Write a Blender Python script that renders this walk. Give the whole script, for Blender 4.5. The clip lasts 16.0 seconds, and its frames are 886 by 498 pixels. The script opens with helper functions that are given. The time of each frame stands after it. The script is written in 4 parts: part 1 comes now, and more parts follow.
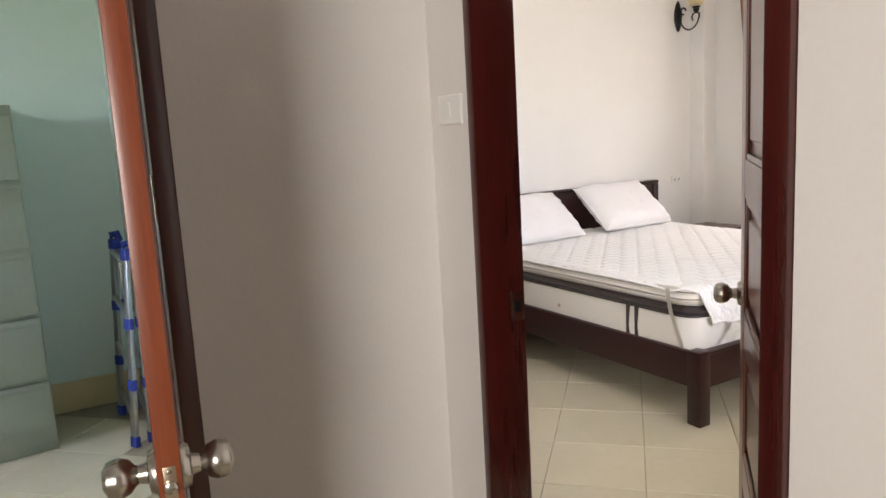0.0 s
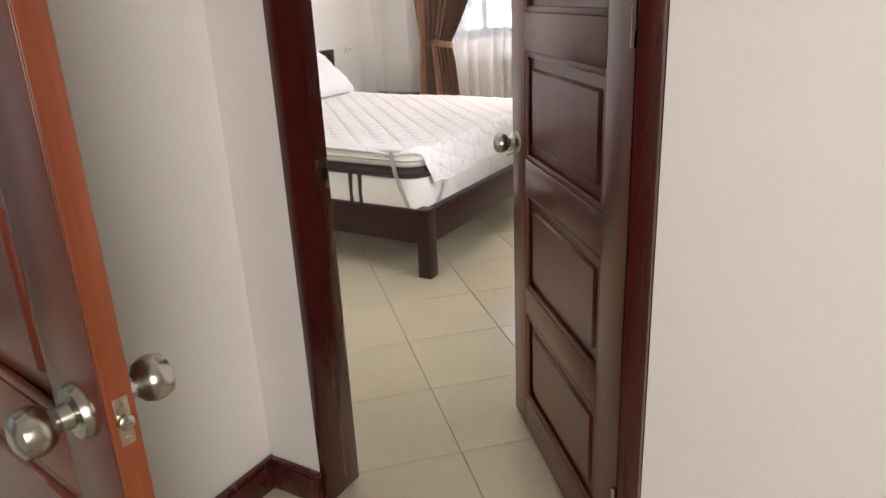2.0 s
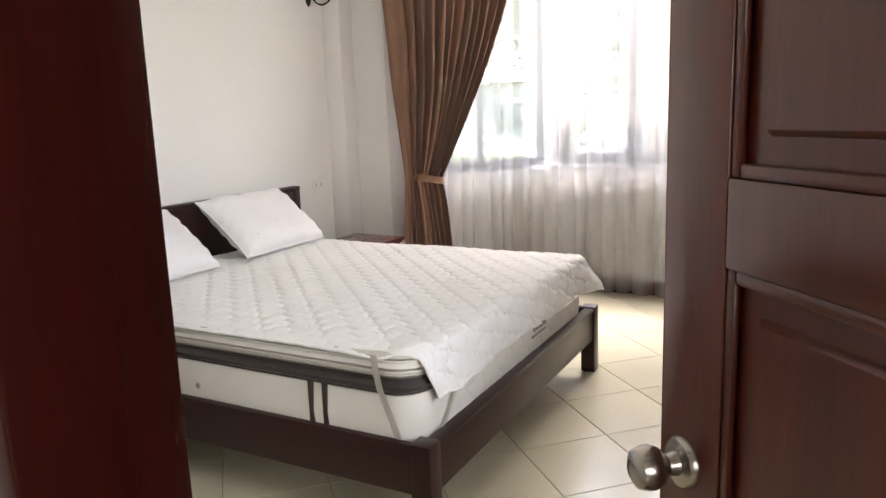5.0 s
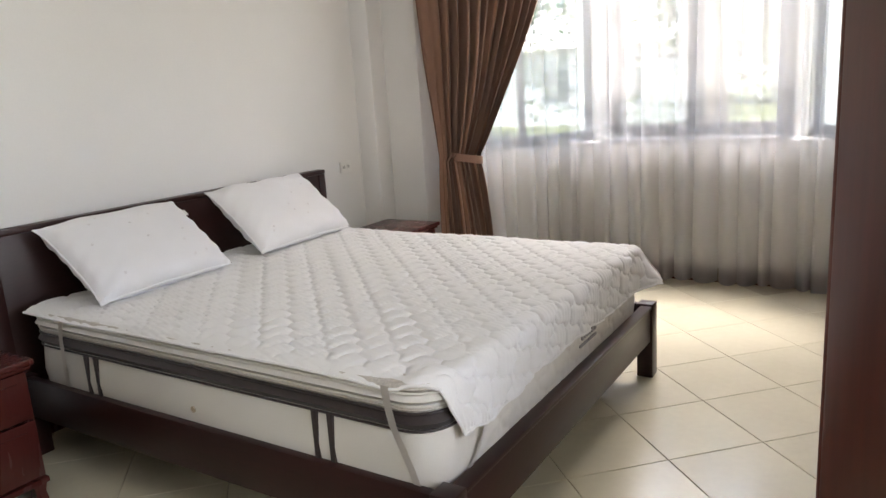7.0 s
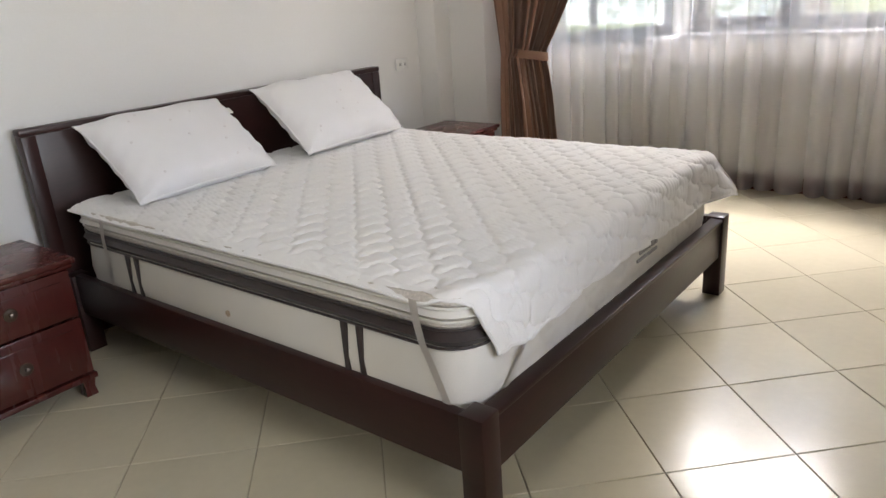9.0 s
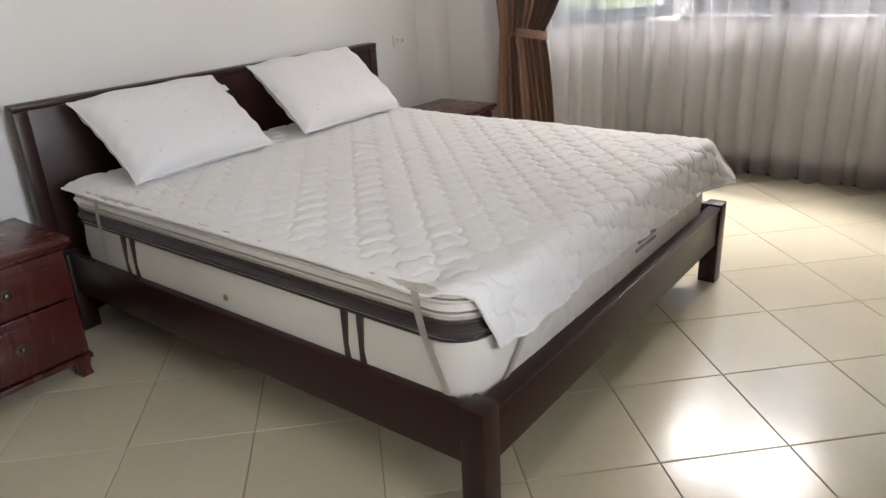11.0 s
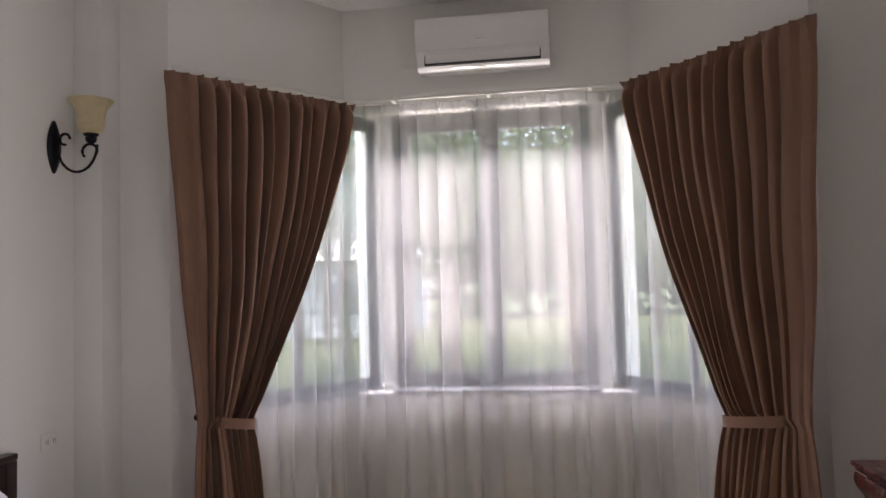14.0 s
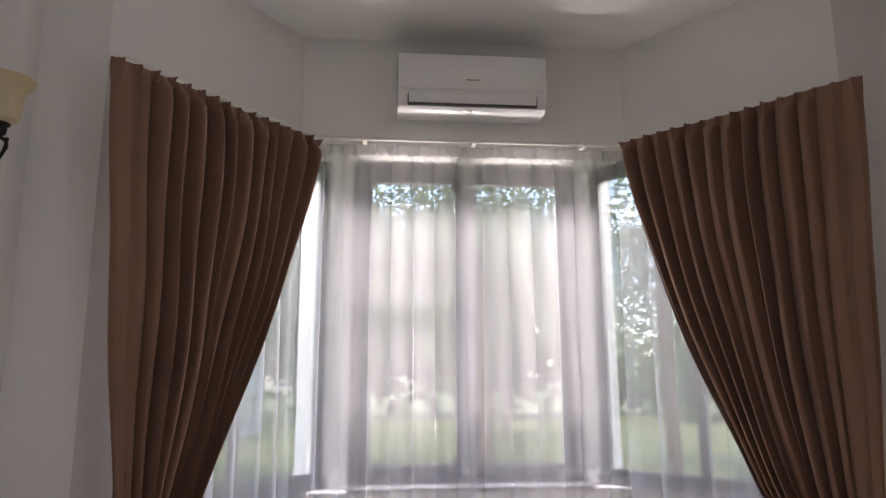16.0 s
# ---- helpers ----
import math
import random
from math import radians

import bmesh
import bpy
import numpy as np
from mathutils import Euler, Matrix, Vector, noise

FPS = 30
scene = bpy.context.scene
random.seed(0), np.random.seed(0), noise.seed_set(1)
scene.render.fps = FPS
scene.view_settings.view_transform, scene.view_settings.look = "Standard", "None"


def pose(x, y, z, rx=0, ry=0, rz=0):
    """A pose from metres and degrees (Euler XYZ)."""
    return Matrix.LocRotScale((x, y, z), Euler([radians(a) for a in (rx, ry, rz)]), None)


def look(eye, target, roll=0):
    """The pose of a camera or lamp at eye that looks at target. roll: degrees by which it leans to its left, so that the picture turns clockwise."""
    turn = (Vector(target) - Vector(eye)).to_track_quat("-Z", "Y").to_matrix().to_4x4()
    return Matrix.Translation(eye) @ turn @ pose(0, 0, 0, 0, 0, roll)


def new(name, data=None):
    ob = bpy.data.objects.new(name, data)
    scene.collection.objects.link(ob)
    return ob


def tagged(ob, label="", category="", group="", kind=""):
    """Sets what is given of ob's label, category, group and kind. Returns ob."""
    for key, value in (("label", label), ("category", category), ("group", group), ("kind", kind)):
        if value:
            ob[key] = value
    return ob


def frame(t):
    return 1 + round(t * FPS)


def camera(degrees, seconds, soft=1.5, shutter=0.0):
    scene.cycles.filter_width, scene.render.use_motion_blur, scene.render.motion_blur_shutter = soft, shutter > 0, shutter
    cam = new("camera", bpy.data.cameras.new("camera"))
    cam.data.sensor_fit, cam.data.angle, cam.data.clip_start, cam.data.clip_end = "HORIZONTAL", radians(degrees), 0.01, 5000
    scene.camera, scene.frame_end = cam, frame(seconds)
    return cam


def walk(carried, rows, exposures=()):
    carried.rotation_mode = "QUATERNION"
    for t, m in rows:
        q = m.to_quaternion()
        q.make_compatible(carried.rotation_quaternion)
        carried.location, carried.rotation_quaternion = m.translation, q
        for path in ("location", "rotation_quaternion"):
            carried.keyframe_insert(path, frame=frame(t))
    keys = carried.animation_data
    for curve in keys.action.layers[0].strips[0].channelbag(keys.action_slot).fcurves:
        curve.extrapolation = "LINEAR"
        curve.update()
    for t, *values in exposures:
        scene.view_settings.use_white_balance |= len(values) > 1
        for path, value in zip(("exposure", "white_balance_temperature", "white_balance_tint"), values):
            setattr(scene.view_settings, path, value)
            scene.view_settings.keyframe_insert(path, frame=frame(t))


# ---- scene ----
cam = camera(63.4, 16.0)
PATH = [
    (0, (0.051, 0.05, 1.409), (1.044, 1.758, 1.099), -3.2),
    (0.5, (-0.008, 0.191, 1.397), (1.269, 1.658, 0.932), -3.6),
    (1, (-0.098, 0.307, 1.392), (1.338, 1.564, 0.793), -3.3),
    (1.5, (-0.172, 0.39, 1.378), (1.398, 1.445, 0.73), -3.1),
    (2, (-0.21, 0.408, 1.371), (1.4, 1.382, 0.694), -2.7),
    (2.5, (-0.165, 0.441, 1.391), (1.445, 1.434, 0.742), -2.4),
    (3, (0.043, 0.559, 1.389), (1.693, 1.536, 0.818), -1.1),
    (3.5, (0.285, 0.753, 1.407), (1.972, 1.709, 0.916), -0.8),
    (4, (0.531, 0.93, 1.403), (2.254, 1.87, 1.022), -1.2),
    (6.5, (1.089, 1.275, 1.365), (2.803, 2.229, 0.976), -3.8),
    (7, (1.243, 1.296, 1.392), (2.888, 2.349, 0.959), -3.7),
    (7.5, (1.381, 1.293, 1.382), (2.85, 2.577, 0.943), -4.7),
    (8, (1.449, 1.301, 1.347), (2.906, 2.557, 0.798), -4.8),
    (8.5, (1.442, 1.308, 1.341), (2.906, 2.518, 0.714), -4.7),
    (11, (1.444, 1.359, 1.389), (2.898, 2.511, 0.639), -3.1),
    (11.5, (1.484, 1.352, 1.423), (3.029, 2.507, 0.897), -2.8),
    (12, (1.59, 1.563, 1.445), (3.318, 2.496, 1.066), -2.0),
    (12.5, (1.752, 1.678, 1.538), (3.657, 2.266, 1.377), -1.8),
    (13, (1.797, 1.784, 1.56), (3.755, 2.189, 1.507), -1.1),
    (13.5, (1.873, 1.906, 1.571), (3.839, 2.276, 1.582), -0.8),
    (14, (1.953, 2.143, 1.589), (3.93, 2.428, 1.692), -1.6),
    (14.5, (2.006, 2.496, 1.579), (3.988, 2.626, 1.807), -0.8),
    (15, (2.134, 2.693, 1.589), (4.11, 2.698, 1.893), -0.2),
    (15.5, (2.344, 2.849, 1.567), (4.311, 2.782, 1.92), -0.3),
    (16, (2.563, 2.957, 1.452), (4.518, 2.77, 1.831), -0.3),
]
EXPOSURES = [(0.0, 4.95, 7200, 20), (4.0, 4.9, 7100, 18), (6.4, 4.38, 6900, 15), (11.2, 4.34, 6900, 15), (12.2, 4.15, 6700, 14), (13.0, 3.85, 6700, 19), (14.5, 3.58, 6700, 23), (16.0, 3.5, 6700, 23)]
walk(cam, [(t, look(eye, target, roll)) for t, eye, target, roll in PATH], EXPOSURES)
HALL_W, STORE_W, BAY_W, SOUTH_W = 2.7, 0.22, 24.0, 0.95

# ---------------------------------------------------------------- world and light
world = bpy.data.worlds.new("sky_world")
scene.world = world
world.use_nodes = True
wn = world.node_tree
sky = wn.nodes.new("ShaderNodeTexSky")
sky.sky_type, sky.sun_disc = "NISHITA", False
sky.sun_elevation, sky.sun_rotation = radians(74), radians(-90)
sky.air_density, sky.dust_density = 1.0, 2.5
wn.links.new(sky.outputs[0], wn.nodes["Background"].inputs[0])
wn.nodes["Background"].inputs[1].default_value = 0.085

sun_data = bpy.data.lights.new("sun", "SUN")
sun_data.energy, sun_data.angle, sun_data.color = 0.6, radians(10), (1.0, 0.95, 0.88)
sun = new("sun", sun_data)
sun.matrix_world = look((-4.5, 0.0, 16.0), (0, 0, 0))


def area_lamp(name, m, w, h, watts, colour):
    data = bpy.data.lights.new(name, "AREA")
    data.shape, data.size, data.size_y = "RECTANGLE", w, h
    data.energy, data.color = watts, colour
    ob = new(name, data)
    ob.matrix_world = m
    return ob


# added lamps for unseen west daylight; only the store room has an opening
hall_lamp = area_lamp("hall_fill_light", look((-2.28, -1.6, 1.75), (0.9, 0.9, 1.3)), 1.7, 1.3, HALL_W, (0.93, 0.98, 0.95))
hall_lamp.data.spread = radians(104)
# fill lamp added at a made-up opening in the unseen part of the south wall
south_lamp = area_lamp("south_fill_light", look((2.25, 0.36, 1.72), (2.25, 3.0, 1.95)), 1.25, 1.35, SOUTH_W, (0.96, 0.98, 0.98))
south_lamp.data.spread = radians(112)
area_lamp("store_window_light", look((-2.28, 3.2, 1.75), (0, 3.2, 1.3)), 1.1, 1.2, STORE_W, (0.90, 1.0, 0.95))

# added fill lamps in place of sky light, outside above each window's head
area_lamp("bay_fill_front", look((7.6, 2.47, 3.50), (3.0, 2.47, 1.0)), 1.7, 0.5, BAY_W, (1.0, 0.97, 0.955))
area_lamp("bay_fill_left", look((6.68, 4.62, 3.50), (3.2, 1.2, 1.0)), 1.3, 0.5, BAY_W * 0.7, (1.0, 0.97, 0.955))
area_lamp("bay_fill_right", look((6.68, 0.33, 3.50), (3.2, 3.8, 1.0)), 1.3, 0.5, BAY_W * 0.7, (1.0, 0.97, 0.955))
# added fill lamp for the sunlit ground's bounce, hidden below the front window's sill
area_lamp("bay_ground_fill", look((8.0, 2.47, -0.10), (4.2, 2.47, 3.2)), 1.8, 0.6, BAY_W * 0.65, (1.0, 0.97, 0.93))


# ---------------------------------------------------------------- materials
def mat(name, colour, rough=0.5, metal=0.0, vary=0.12, scale=6.0, fine=60.0, bump=0.05, stretch=(1, 1, 1), coat=0.0, sheen=0.0,
        spec=0.5, island=0.0, second=None, translucent=0.0, transparent=0.0, rough_vary=0.08):
    m = bpy.data.materials.new(name)
    m.use_nodes = True
    nt = m.node_tree
    b = nt.nodes["Principled BSDF"]
    n, l = nt.nodes.new, nt.links.new
    tc = n("ShaderNodeTexCoord")
    mp = n("ShaderNodeMapping")
    mp.inputs["Scale"].default_value = stretch
    l(tc.outputs["Object"], mp.inputs[0])
    big, small = n("ShaderNodeTexNoise"), n("ShaderNodeTexNoise")
    big.inputs["Scale"].default_value, big.inputs["Detail"].default_value = scale, 5
    small.inputs["Scale"].default_value, small.inputs["Detail"].default_value = fine, 4
    l(mp.outputs[0], big.inputs[0])
    l(mp.outputs[0], small.inputs[0])
    mix = n("ShaderNodeMix")
    mix.data_type = "RGBA"
    lo = [c * (1 - vary) for c in colour] if second is None else list(second)
    hi = [min(1, c * (1 + vary)) for c in colour] if second is None else list(colour)
    mix.inputs["A"].default_value, mix.inputs["B"].default_value = (*lo, 1), (*hi, 1)
    add = n("ShaderNodeMath")
    add.operation = "MULTIPLY_ADD"
    add.inputs[1].default_value = 0.35
    l(small.outputs[0], add.inputs[0])
    sub = n("ShaderNodeMath")
    sub.operation = "MULTIPLY"
    sub.inputs[1].default_value = 0.65
    l(big.outputs[0], sub.inputs[0])
    l(sub.outputs[0], add.inputs[2])
    ramp = n("ShaderNodeMapRange")
    ramp.inputs["From Min"].default_value, ramp.inputs["From Max"].default_value = 0.32, 0.68
    l(add.outputs[0], ramp.inputs[0])
    l(ramp.outputs[0], mix.inputs["Factor"])
    out = mix.outputs["Result"]
    if island:
        info, hsv, mr = n("ShaderNodeObjectInfo"), n("ShaderNodeHueSaturation"), n("ShaderNodeMapRange")
        mr.inputs["To Min"].default_value, mr.inputs["To Max"].default_value = 1 - island, 1 + island
        l(info.outputs["Random"], mr.inputs[0])
        l(mr.outputs[0], hsv.inputs["Value"])
        l(out, hsv.inputs["Color"])
        out = hsv.outputs[0]
    l(out, b.inputs["Base Color"])
    rr = n("ShaderNodeMapRange")
    rr.inputs["To Min"].default_value, rr.inputs["To Max"].default_value = max(0.02, rough - rough_vary), min(1, rough + rough_vary)
    l(big.outputs[0], rr.inputs[0])
    l(rr.outputs[0], b.inputs["Roughness"])
    b.inputs["Metallic"].default_value = metal
    b.inputs["Coat Weight"].default_value = coat
    b.inputs["Coat Roughness"].default_value = 0.12
    b.inputs["Sheen Weight"].default_value = sheen
    b.inputs["Specular IOR Level"].default_value = spec
    if bump:
        bp = n("ShaderNodeBump")
        bp.inputs["Strength"].default_value, bp.inputs["Distance"].default_value = bump, 0.01
        l(small.outputs[0], bp.inputs["Height"])
        l(bp.outputs[0], b.inputs["Normal"])
    shader = b.outputs[0]
    if translucent:
        tr, ms = n("ShaderNodeBsdfTranslucent"), n("ShaderNodeMixShader")
        l(out, tr.inputs[0])
        ms.inputs[0].default_value = translucent
        l(shader, ms.inputs[1])
        l(tr.outputs[0], ms.inputs[2])
        shader = ms.outputs[0]
    if transparent:
        tp, ms = n("ShaderNodeBsdfTransparent"), n("ShaderNodeMixShader")
        ms.inputs[0].default_value = transparent
        l(shader, ms.inputs[1])
        l(tp.outputs[0], ms.inputs[2])
        shader = ms.outputs[0]
    l(shader, nt.nodes["Material Output"].inputs[0])
    return m


PAINT = mat("wall_paint", (0.80, 0.785, 0.76), 0.6, vary=0.025, scale=1.5, fine=90, bump=0.04)
PAINT_HALL = mat("hall_paint", (0.76, 0.725, 0.70), 0.6, vary=0.03, scale=1.5, fine=90, bump=0.06)
CEIL = mat("ceiling_paint", (0.82, 0.81, 0.79), 0.7, vary=0.03, scale=1.2, fine=60, bump=0.03)
MINT = mat("mint_paint", (0.62, 0.74, 0.70), 0.6, vary=0.03, scale=1.5, fine=90, bump=0.04)
TILE = mat("cream_tile", (0.64, 0.585, 0.44), 0.19, vary=0.05, scale=2.5, fine=25, bump=0.006, island=0.03, rough_vary=0.05)
GROUT = mat("grout", (0.36, 0.31, 0.23), 0.8, vary=0.15, scale=8, bump=0.1)
SKIRT_TILE = mat("yellow_skirting", (0.62, 0.52, 0.30), 0.35, vary=0.06)
WOOD = mat("dark_red_wood", (0.085, 0.016, 0.013), 0.27, rough_vary=0.03, vary=0.5, scale=3, fine=22, bump=0.02, stretch=(6, 6, 0.6), coat=0.15, second=(0.058, 0.011, 0.009))
DOORWOOD = mat("door_wood", (0.175, 0.032, 0.015), 0.32, rough_vary=0.03, scale=2.5, fine=20, bump=0.01, stretch=(7, 7, 0.5), coat=0.2, second=(0.100, 0.019, 0.010))
JAMB = mat("jamb_wood", (0.075, 0.009, 0.007), 0.28, rough_vary=0.03, scale=2.5, fine=20, bump=0.02, stretch=(7, 7, 0.5), coat=0.3, second=(0.036, 0.006, 0.005))
ORANGE = mat("door_edge_wood", (0.28, 0.065, 0.022), 0.35, scale=2.5, fine=25, bump=0.02, stretch=(8, 8, 0.4), coat=0.2, second=(0.17, 0.035, 0.012))
BEDWOOD = mat("bed_wood", (0.032, 0.009, 0.008), 0.36, rough_vary=0.04, scale=3, fine=24, bump=0.02, stretch=(0.8, 0.8, 5), coat=0.06, spec=0.35, second=(0.019, 0.006, 0.005))
STEEL = mat("brushed_nickel", (0.50, 0.47, 0.43), 0.25, metal=1.0, vary=0.1, scale=10, fine=150, bump=0.01)
BRASS = mat("latch_brass", (0.55, 0.45, 0.34), 0.35, metal=1.0, vary=0.15, scale=12, fine=120)
DARKMETAL = mat("dark_iron", (0.016, 0.015, 0.018), 0.45, metal=0.6, vary=0.3, scale=12, bump=0.1)
ANTIQUE = mat("antique_metal", (0.12, 0.09, 0.07), 0.35, metal=0.9, vary=0.3, scale=14)
ALU = mat("aluminium", (0.38, 0.38, 0.37), 0.35, metal=0.9, vary=0.1, scale=9)
BLUE = mat("blue_plastic", (0.015, 0.035, 0.28), 0.45, vary=0.15)
CABINET = mat("grey_green_steel", (0.30, 0.33, 0.27), 0.45, vary=0.06, scale=3)
PLASTIC = mat("white_plastic", (0.80, 0.79, 0.76), 0.35, vary=0.02, bump=0.0)
AC_WHITE = mat("ac_plastic", (0.80, 0.80, 0.80), 0.16, vary=0.02, bump=0.0)
AC_DARK = mat("ac_slot", (0.03, 0.03, 0.03), 0.6)
CURTAIN = mat("brown_curtain", (0.222, 0.114, 0.071), 0.7, vary=0.12, scale=5, fine=220, bump=0.12, sheen=0.2, translucent=0.02)
SHEER = mat("white_voile", (0.64, 0.63, 0.64), 0.85, vary=0.02, scale=4, fine=300, bump=0.03, translucent=0.50, transparent=0.58)
FRAME = mat("window_frame_grey", (0.085, 0.09, 0.10), 0.45, vary=0.1, scale=6, bump=0.02)
SILL = mat("sill_paint", (0.11, 0.113, 0.12), 0.6, vary=0.04)
QUILT = mat("white_quilt", (0.80, 0.79, 0.78), 0.85, vary=0.02, scale=8, fine=260, bump=0.08, sheen=0.15)
TICK = mat("mattress_ticking", (0.72, 0.69, 0.64), 0.8, vary=0.03, scale=6, fine=240, bump=0.1)
MESHBAND = mat("grey_mesh_band", (0.55, 0.51, 0.46), 0.85, vary=0.22, scale=120, fine=420, bump=0.3)
PLUM = mat("plum_velvet_band", (0.030, 0.019, 0.018), 0.55, vary=0.35, scale=14, fine=160, bump=0.1, sheen=0.12)
ELASTIC = mat("elastic_strap", (0.70, 0.66, 0.62), 0.8, vary=0.05, fine=200)
PILLOW = mat("pillow_cotton", (0.80, 0.785, 0.79), 0.85, vary=0.025, scale=7, fine=240, bump=0.06, sheen=0.15)
SPOT = mat("pillow_motif", (0.73, 0.70, 0.70), 0.85, vary=0.1)
INK = mat("label_ink", (0.33, 0.32, 0.32), 0.7)
GLOW = mat("lamp_shade_glass", (0.78, 0.68, 0.45), 0.35, vary=0.1, scale=14, bump=0.0, translucent=0.4)
BLACK = mat("black_gloss", (0.010, 0.010, 0.012), 0.06, spec=0.5, rough_vary=0.02, vary=0.1, bump=0.0)
BLACKM = mat("black_plastic", (0.015, 0.015, 0.016), 0.4, vary=0.1, bump=0.0)
GRASS = mat("lawn", (0.075, 0.088, 0.018), 0.9, vary=0.3, scale=0.6, fine=8, bump=0.6, second=(0.048, 0.064, 0.014))
LEAF = mat("leaves", (0.09, 0.14, 0.035), 0.55, vary=0.35, scale=1.4, fine=6, bump=0, translucent=0.3, second=(0.04, 0.08, 0.025))
PALMLEAF = mat("palm_leaves", (0.075, 0.11, 0.035), 0.5, scale=1.5, fine=6, bump=0, translucent=0.25, second=(0.035, 0.06, 0.02))
BARK = mat("bark", (0.13, 0.10, 0.075), 0.9, vary=0.3, scale=5, fine=30, bump=0.5)
FARWALL = mat("far_house_paint", (0.42, 0.43, 0.42), 0.8, vary=0.06)
FARROOF = mat("far_roof", (0.34, 0.33, 0.32), 0.8, vary=0.2)

glass = bpy.data.materials.new("window_glass")
glass.use_nodes = True
gn = glass.node_tree
gt, gg, gm = gn.nodes.new("ShaderNodeBsdfTransparent"), gn.nodes.new("ShaderNodeBsdfGlossy"), gn.nodes.new("ShaderNodeMixShader")
gt.inputs[0].default_value = (0.93, 0.96, 0.94, 1)
gg.inputs["Roughness"].default_value = 0.02
gm.inputs[0].default_value = 0.06
gn.links.new(gt.outputs[0], gm.inputs[1])
gn.links.new(gg.outputs[0], gm.inputs[2])
gn.links.new(gm.outputs[0], gn.nodes["Material Output"].inputs[0])


# ---------------------------------------------------------------- mesh helpers
def box(bm, x0, y0, z0, x1, y1, z1, bevel=0.0, seg=2, m=None):
    """A box between two corners, its edges rounded, added to bm."""
    tmp = bmesh.new()
    bmesh.ops.create_cube(tmp, size=1.0)
    bmesh.ops.scale(tmp, vec=(x1 - x0, y1 - y0, z1 - z0), verts=tmp.verts)
    bmesh.ops.translate(tmp, vec=((x0 + x1) / 2, (y0 + y1) / 2, (z0 + z1) / 2), verts=tmp.verts)
    if bevel:
        bmesh.ops.bevel(tmp, geom=tmp.edges[:], offset=bevel, segments=seg, profile=0.5, affect="EDGES", clamp_overlap=True)
    if m is not None:
        bmesh.ops.transform(tmp, matrix=m, verts=tmp.verts)
    data = bpy.data.meshes.new("tmp")
    tmp.to_mesh(data)
    bm.from_mesh(data)
    bpy.data.meshes.remove(data)
    tmp.free()
    return bm


def B(*a, **k):
    return box(bmesh.new(), *a, **k)


def lathe(bm, profile, n=24, m=None):
    """A turned body from (radius, height) pairs round the z axis."""
    rings = []
    for r, z in profile:
        ring = [bm.verts.new((r * math.cos(2 * math.pi * i / n), r * math.sin(2 * math.pi * i / n), z)) for i in range(n)]
        rings.append(ring)
    for a, b in zip(rings, rings[1:]):
        for i in range(n):
            bm.faces.new((a[i], a[(i + 1) % n], b[(i + 1) % n], b[i]))
    bm.faces.new(rings[0][::-1])
    bm.faces.new(rings[-1])
    if m is not None:
        bmesh.ops.transform(bm, matrix=m, verts=[v for ring in rings for v in ring])
    return bm


def tube(bm, pts, r, n=10):
    """A round bar along points; r may be one radius or one per point."""
    pts = [Vector(p) for p in pts]
    rings = []
    for i, p in enumerate(pts):
        d = (pts[min(i + 1, len(pts) - 1)] - pts[max(i - 1, 0)]).normalized()
        up = Vector((0, 0, 1)) if abs(d.z) < 0.9 else Vector((1, 0, 0))
        s = d.cross(up).normalized()
        u = s.cross(d)
        rad = r[i] if isinstance(r, (list, tuple)) else r
        rings.append([bm.verts.new(p + rad * (math.cos(2 * math.pi * k / n) * s + math.sin(2 * math.pi * k / n) * u)) for k in range(n)])
    for a, b in zip(rings, rings[1:]):
        for k in range(n):
            bm.faces.new((a[k], a[(k + 1) % n], b[(k + 1) % n], b[k]))
    bm.faces.new(rings[0][::-1])
    bm.faces.new(rings[-1])
    return bm


def grid(bm, nu, nv, fn):
    vs = [[bm.verts.new(fn(i / nu, j / nv)) for i in range(nu + 1)] for j in range(nv + 1)]
    for j in range(nv):
        for i in range(nu):
            bm.faces.new((vs[j][i], vs[j][i + 1], vs[j + 1][i + 1], vs[j + 1][i]))
    return bm


def link(name, bm, material, smooth=True):
    bmesh.ops.recalc_face_normals(bm, faces=bm.faces[:])
    data = bpy.data.meshes.new(name)
    bm.to_mesh(data)
    bm.free()
    data.materials.append(material)
    if smooth:
        data.polygons.foreach_set("use_smooth", [True] * len(data.polygons))
        data.set_sharp_from_angle(angle=radians(38))
    return new(name, data)


def part(name, bm, material, parent, label=""):
    ob = link(name, bm, material)
    ob.parent = parent
    return tagged(ob, label)


def thing(name, label, category, m=None, group=""):
    ob = new(name)
    ob.empty_display_size = 0.1
    if m is not None:
        ob.matrix_world = m
    return tagged(ob, label, category, group)


def structure(name, bm, material, label=""):
    return tagged(link(name, bm, material), label, kind="structure")


# ---------------------------------------------------------------- shell
TOP = 3.31


def wall_run(bm, a, b, t, hole=None, top=TOP):
    """A wall whose face runs from a to b in plan, its thickness t to the right of that way; hole = (u0, u1, z0, z1) along it."""
    a, b = Vector((*a, 0)), Vector((*b, 0))
    d = b - a
    m = Matrix.Translation(a) @ Matrix.Rotation(math.atan2(d.y, d.x), 4, "Z")
    L = d.length
    if hole is None:
        box(bm, 0, -t, -0.05, L, 0, top, m=m)
        return m
    u0, u1, z0, z1 = hole
    box(bm, 0, -t, -0.05, u0, 0, top, m=m)
    box(bm, u1, -t, -0.05, L, 0, top, m=m)
    box(bm, u0, -t, z1, u1, 0, top, m=m)
    if z0 > 0:
        box(bm, u0, -t, -0.05, u1, 0, z0, m=m)
    return m


